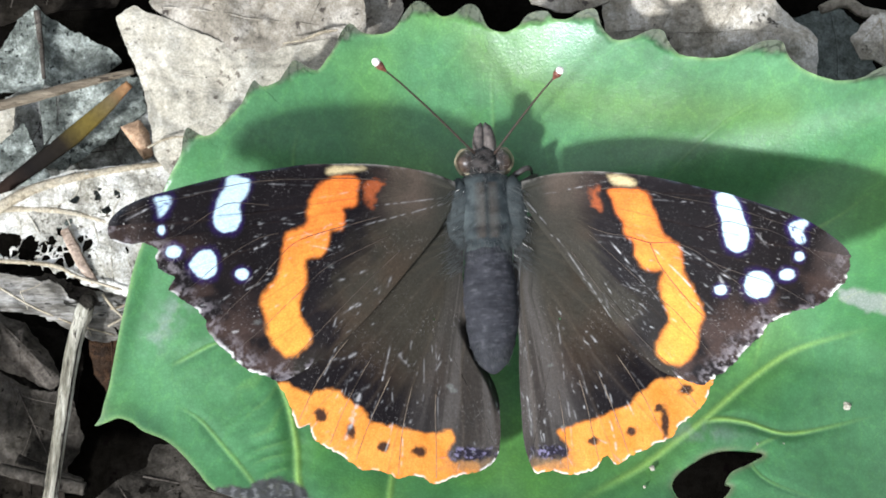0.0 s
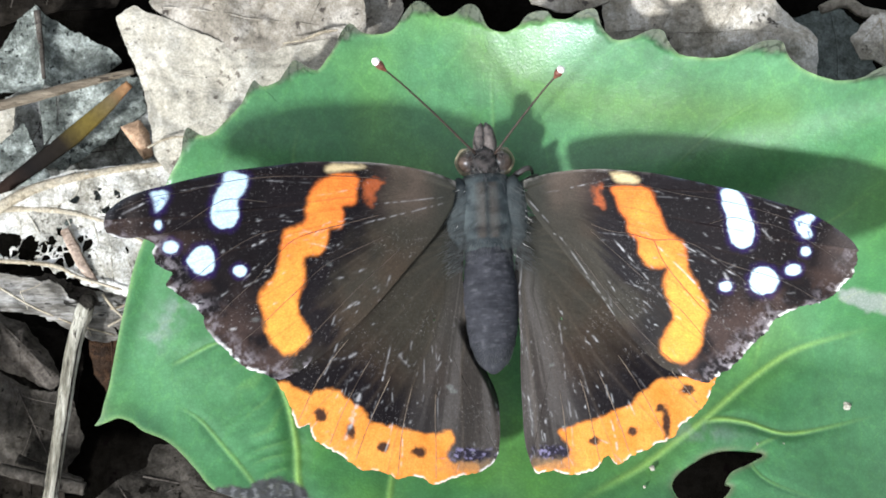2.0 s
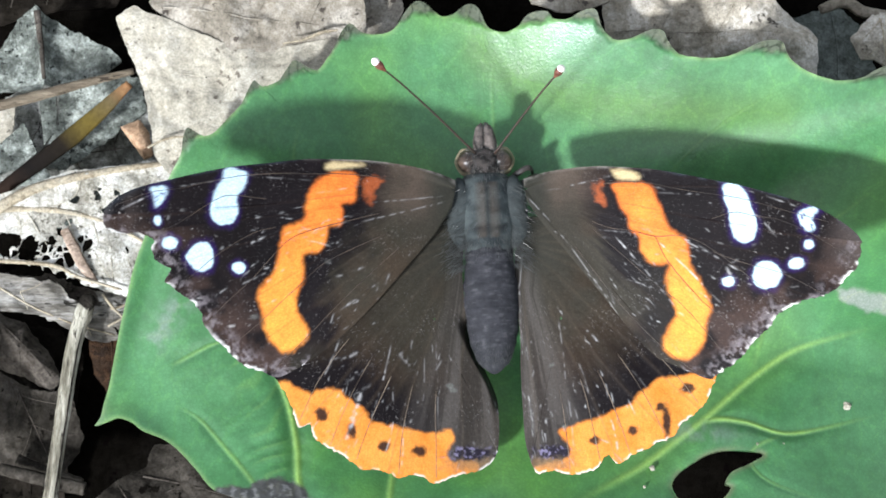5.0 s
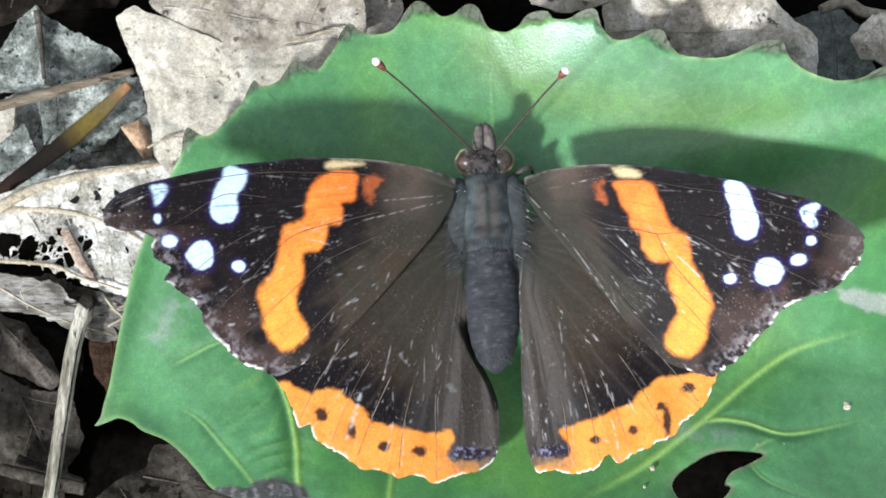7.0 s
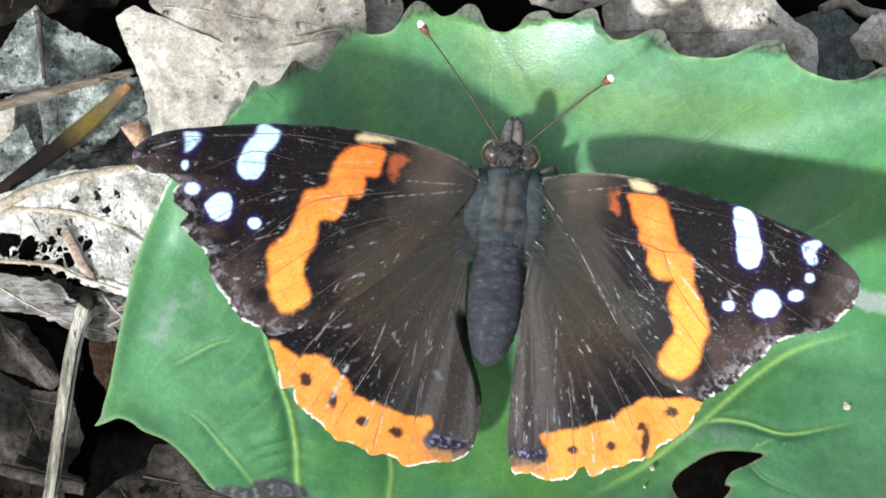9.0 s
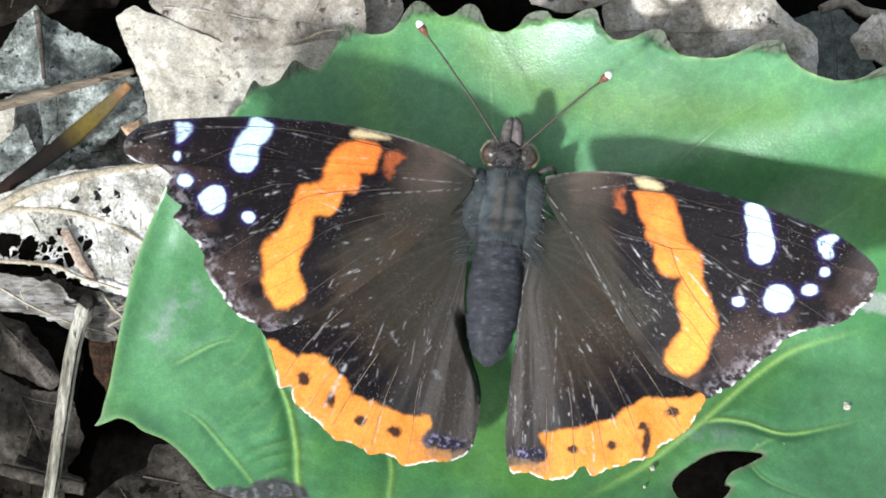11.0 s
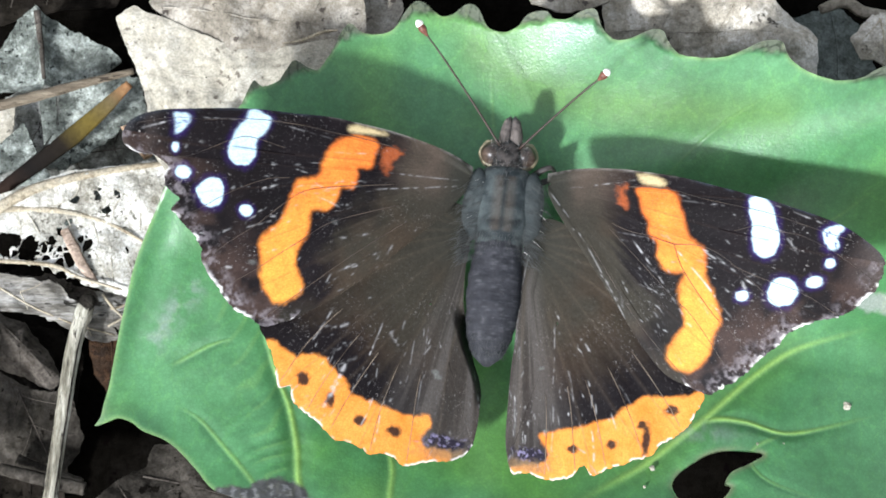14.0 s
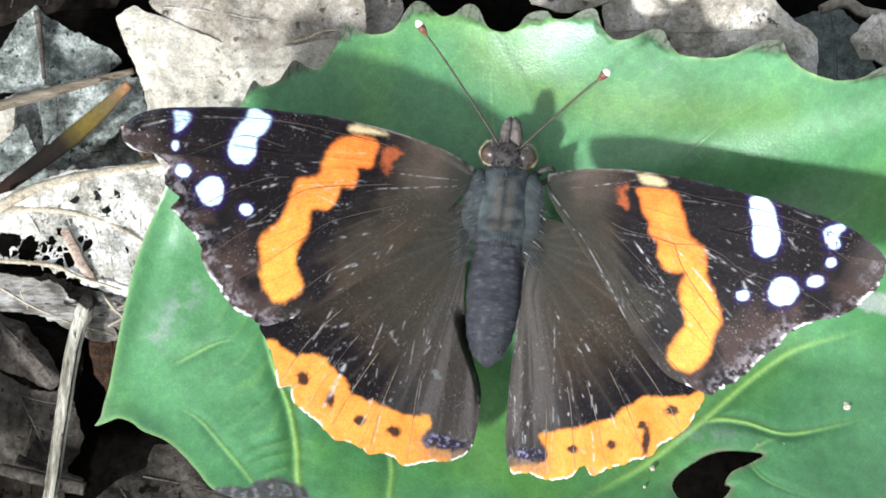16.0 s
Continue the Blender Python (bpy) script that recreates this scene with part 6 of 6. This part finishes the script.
    made["fl"] = wing("forewing", FL, body, True, -1, 501, "black forewing with a bitten tip, orange band, white spots")
    made["fr"] = wing("forewing", FR, body, True, 1, 601, "black forewing with an orange band and white spots")
    return made


FLY = butterfly()


def crumb(x, y, r, seed):
    """A grain of pale debris lying on the leaf."""
    rnd = np.random.RandomState(seed)
    bm = bmesh.new()
    bmesh.ops.create_icosphere(bm, subdivisions=2, radius=r * MM)
    for v in bm.verts:
        v.co *= 0.75 + 0.5 * rnd.rand()
        v.co.z *= 0.6
    me = bpy.data.meshes.new("debris")
    bm.to_mesh(me)
    bm.free()
    ob = part("debris", me, M_PALE, None)
    ob.location = (x * MM, y * MM, (float(leaf_height(np.array(x), np.array(y))) + 0.12) * MM)
    tagged(ob, "tiny pale grain of debris on the green leaf", "debris", "debris on leaf")


for k, (x, y, r) in enumerate([(33.2, -11.8, 0.4), (25.4, -15.4, 0.1), (27.6, -15.3, 0.1), (16.7, -17.7, 0.22), (16, -19.3, 0.12), (27.6, -13, 0.1)]):
    crumb(x, y, r, k)


# ---- movement, in mm and degrees ----
BODY_ROWS = [
    (0, 3.49, 0.56, 2.6),
    (1, 3.5, 0.56, 2.53),
    (2, 3.52, 0.56, 2.49),
    (3, 3.53, 0.57, 2.54),
    (4, 3.53, 0.58, 2.59),
    (6.5, 3.56, 0.58, 2.96),
    (7.3, 3.56, 0.58, 3.03),
    (7.4, 4.55, 0.63, -2.38),
    (7.5, 5.12, 0.92, -6.77),
    (7.6, 5.09, 0.94, -6.69),
    (7.7, 4.88, 1.08, -6.13),
    (7.8, 4.87, 1.08, -6.09),
    (8, 4.86, 1.09, -6.07),
    (8.5, 4.83, 1.1, -6.39),
    (9, 4.81, 1.09, -6.37),
    (11.5, 4.69, 1.1, -6.49),
    (12, 4.66, 1.1, -6.27),
    (13, 4.66, 1.1, -6.27),
    (14, 4.66, 1.1, -6.27),
    (15, 4.66, 1.1, -6.27),
    (16, 4.66, 1.1, -6.27),
]
FL_ROWS = [
    (0, -2.46, 2.71, 1.48, -0.91, 13.4, 0.18),
    (1, -2.4, 2.69, 1.7, -1.59, 11.75, -0.09),
    (2, -2.45, 2.68, 1.94, -3.15, 10.98, -0.71),
    (3, -2.47, 2.71, 2.1, -2.46, 12.41, -0.66),
    (4, -2.48, 2.67, 2.09, -3.37, 11.86, -1.09),
    (6.5, -2.51, 2.82, 1.98, -4.58, 10.98, -1.84),
    (7.3, -2.5, 2.82, 1.92, -4.66, 11.21, -1.98),
    (7.4, -2.79, 2.81, 2.24, 0.18, 22.35, 1.47),
    (7.5, -2.01, 2.6, 1.72, 8.16, 32.33, 4.37),
    (7.6, -2.05, 2.61, 1.73, 7.38, 30.93, 3.76),
    (7.7, -2.33, 2.66, 1.83, 2.22, 21.6, -0.32),
    (7.8, -2.35, 2.66, 1.84, 1.89, 21.02, -0.58),
    (8, -2.36, 2.66, 1.84, 1.7, 20.67, -0.73),
    (8.5, -2.42, 2.64, 1.8, 1.23, 19.79, -0.67),
    (9, -2.42, 2.64, 1.87, -0.35, 18.47, -1.2),
    (11.5, -2.61, 2.82, 1.71, -6.05, 12.67, -2.99),
    (12, -2.66, 2.93, 1.61, -7.93, 12.34, -3.37),
    (13, -2.68, 2.95, 1.55, -8.9, 12.46, -3.43),
    (14, -2.73, 2.97, 1.39, -9.27, 12.88, -3.69),
    (15, -2.69, 2.94, 1.4, -8.82, 12.31, -3.75),
    (16, -2.71, 2.97, 1.41, -10.2, 12.4, -3.88),
]
FR_ROWS = [
    (0, 2.85, 2.47, 1.64, -0.52, -15.59, -0.11),
    (1, 2.84, 2.43, 2.05, -0.08, -15.35, 0.28),
    (2, 2.95, 2.49, 2.3, -1.19, -14.26, 0.73),
    (3, 2.91, 2.45, 2.6, -1.75, -14.33, 0.87),
    (4, 2.91, 2.48, 2.68, -1.66, -14.1, 1.39),
    (6.5, 2.99, 2.58, 2.79, -2.61, -12.92, 1.58),
    (7.3, 2.96, 2.6, 2.87, -2.26, -13.06, 1.58),
    (7.4, 2.24, 2.52, 2.73, -0.31, -19.29, 2.59),
    (7.5, 1.89, 2.23, 3.82, 0.09, -28.48, -3.07),
    (7.6, 1.96, 2.25, 3.78, -0.1, -27.33, -2.5),
    (7.7, 2.44, 2.4, 3.53, -1.38, -19.67, 1.3),
    (7.8, 2.47, 2.4, 3.52, -1.46, -19.19, 1.54),
    (8, 2.49, 2.41, 3.51, -1.51, -18.9, 1.68),
    (8.5, 2.64, 2.4, 3.43, -2.24, -17.26, 2.38),
    (9, 2.77, 2.49, 3.13, -2.71, -15.92, 2.54),
    (11.5, 3.17, 2.71, 3.03, -5.63, -9.04, 4.1),
    (12, 3.26, 2.81, 2.98, -7.42, -8.63, 4.01),
    (13, 3.26, 2.83, 2.91, -7.58, -8.22, 3.97),
    (14, 3.28, 2.9, 2.83, -7.88, -7.81, 3.96),
    (15, 3.3, 2.84, 2.81, -7.86, -7.83, 4.06),
    (16, 3.31, 2.88, 2.77, -8.19, -7.54, 4.14),
]
HL_ROWS = [
    (0, -1.84, -1.08, 0.3, 0, 12, 0),
    (1, -1.85, -1.08, 0.3, 0.02, 11.91, 0.06),
    (2, -1.84, -1.15, 0.3, -0.67, 13.11, -0.26),
    (3, -1.88, -1.08, 0.3, 1.38, 15.78, 0.28),
    (4, -1.89, -1.06, 0.29, 1.23, 15.98, 0.2),
    (6.5, -1.92, -1.05, 0.29, 1.25, 15.79, -0.17),
    (7.3, -1.93, -1.05, 0.29, 1.21, 15.85, -0.24),
    (7.4, -1.93, -1.2, 0.32, -2.13, 15.2, 0.9),
    (7.5, -1.93, -1.22, 0.29, 5.38, 27.81, 1.68),
    (7.6, -1.95, -1.22, 0.29, 4.84, 26.71, 1.36),
    (7.7, -2.07, -1.22, 0.31, 1.24, 19.37, -0.8),
    (7.8, -2.08, -1.22, 0.31, 1.01, 18.92, -0.94),
    (8, -2.08, -1.22, 0.31, 0.88, 18.64, -1.02),
    (8.5, -2.11, -1.25, 0.31, 0.45, 17.73, -0.74),
    (9, -2.11, -1.24, 0.31, 0.15, 17.97, -0.77),
    (11.5, -2.13, -1.21, 0.32, -1.06, 15.39, -0.85),
    (12, -2.12, -1.2, 0.32, -1.3, 15.15, -1.07),
    (13, -2.11, -1.2, 0.32, -1.25, 14.89, -1.08),
    (14, -2.1, -1.2, 0.32, -1.24, 14.82, -1.09),
    (15, -2.1, -1.2, 0.32, -1.24, 14.81, -1.09),
    (16, -2.1, -1.2, 0.32, -1.24, 14.8, -1.09),
]
HR_ROWS = [
    (0, 2.26, -1.26, 0.3, 0, -12, 0),
    (1, 2.31, -1.25, 0.3, 0.37, -13.78, 0),
    (2, 2.39, -1.27, 0.32, -1.82, -13.35, 0.16),
    (3, 2.32, -1.34, 0.33, -2.44, -15.16, 0.59),
    (4, 2.31, -1.34, 0.33, -2.55, -15.06, 0.57),
    (6.5, 2.32, -1.31, 0.33, -3.07, -15.19, 0.37),
    (7.3, 2.32, -1.31, 0.33, -3.04, -15.29, 0.26),
    (7.4, 2.35, -1.13, 0.3, 10.11, -26.32, -2.85),
    (7.5, 2.27, -1.36, 0.29, 5.01, -39.72, -3.33),
    (7.6, 2.28, -1.36, 0.29, 4.77, -38.26, -3.09),
    (7.7, 2.33, -1.37, 0.3, 3.17, -28.54, -1.49),
    (7.8, 2.33, -1.37, 0.3, 3.07, -27.93, -1.39),
    (8, 2.33, -1.37, 0.3, 3.01, -27.57, -1.33),
    (8.5, 2.3, -1.46, 0.3, 1.15, -25.02, -0.21),
    (9, 2.26, -1.47, 0.29, 0.2, -22.14, 0.1),
    (11.5, 2.27, -1.44, 0.31, -2.08, -16.92, 0.71),
    (12, 2.2, -1.48, 0.31, -1.57, -18.66, 0.88),
    (13, 2.15, -1.49, 0.3, -1.33, -18.35, 0.95),
    (14, 2.13, -1.49, 0.3, -1.24, -18.09, 0.96),
    (15, 2.13, -1.49, 0.3, -1.2, -17.98, 0.96),
    (16, 2.12, -1.49, 0.3, -1.18, -17.93, 0.96),
]
ANT_L_ROWS = [
    (0, 0, 0, 0),
    (4, -0.67, -0.81, 0.07),
    (7.3, -0.35, -0.01, -0.43),
    (7.4, -20.72, -9.27, -0.86),
    (7.5, -20.7, -8.15, -1.96),
    (8, -21.87, -6.73, -2.95),
    (9, -17.83, -10.41, -4.18),
    (11.5, -21.25, -7.23, -2.59),
    (12, -21.54, -7.06, -2.97),
    (16, -21.15, -7.44, -2.94),
]
ANT_R_ROWS = [
    (0, 0, 0, 0),
    (4, -1.15, 0.81, 0.25),
    (7.3, -1.32, 3.67, -2.31),
    (7.4, -1.58, 9.59, -8.15),
    (7.5, -7.57, 12.54, -6.72),
    (8, -9.6, 11.93, -4.25),
    (9, -6.51, 9.31, -3.81),
    (11.5, -8.69, 9.49, -2.11),
    (12, -9.64, 10.13, -2.02),
    (16, -9.64, 10.13, -2.02),
]


def motions():
    walk(FLY["butterfly"], [(t, pose(x * MM, y * MM, 5 * MM, 9, 0, rz)) for t, x, y, rz in BODY_ROWS])
    for key, rows in (("fl", FL_ROWS), ("fr", FR_ROWS), ("hl", HL_ROWS), ("hr", HR_ROWS)):
        walk(FLY[key], [(t, pose(x * MM, y * MM, z * MM, rx, ry, rz)) for t, x, y, z, rx, ry, rz in rows])
    for key, rows in (("antenna_l", ANT_L_ROWS), ("antenna_r", ANT_R_ROWS)):
        shaft, (x, y, z) = FLY[key]
        walk(shaft, [(t, pose(x * MM, y * MM, z * MM, rx, ry, rz)) for t, rx, ry, rz in rows])


motions()
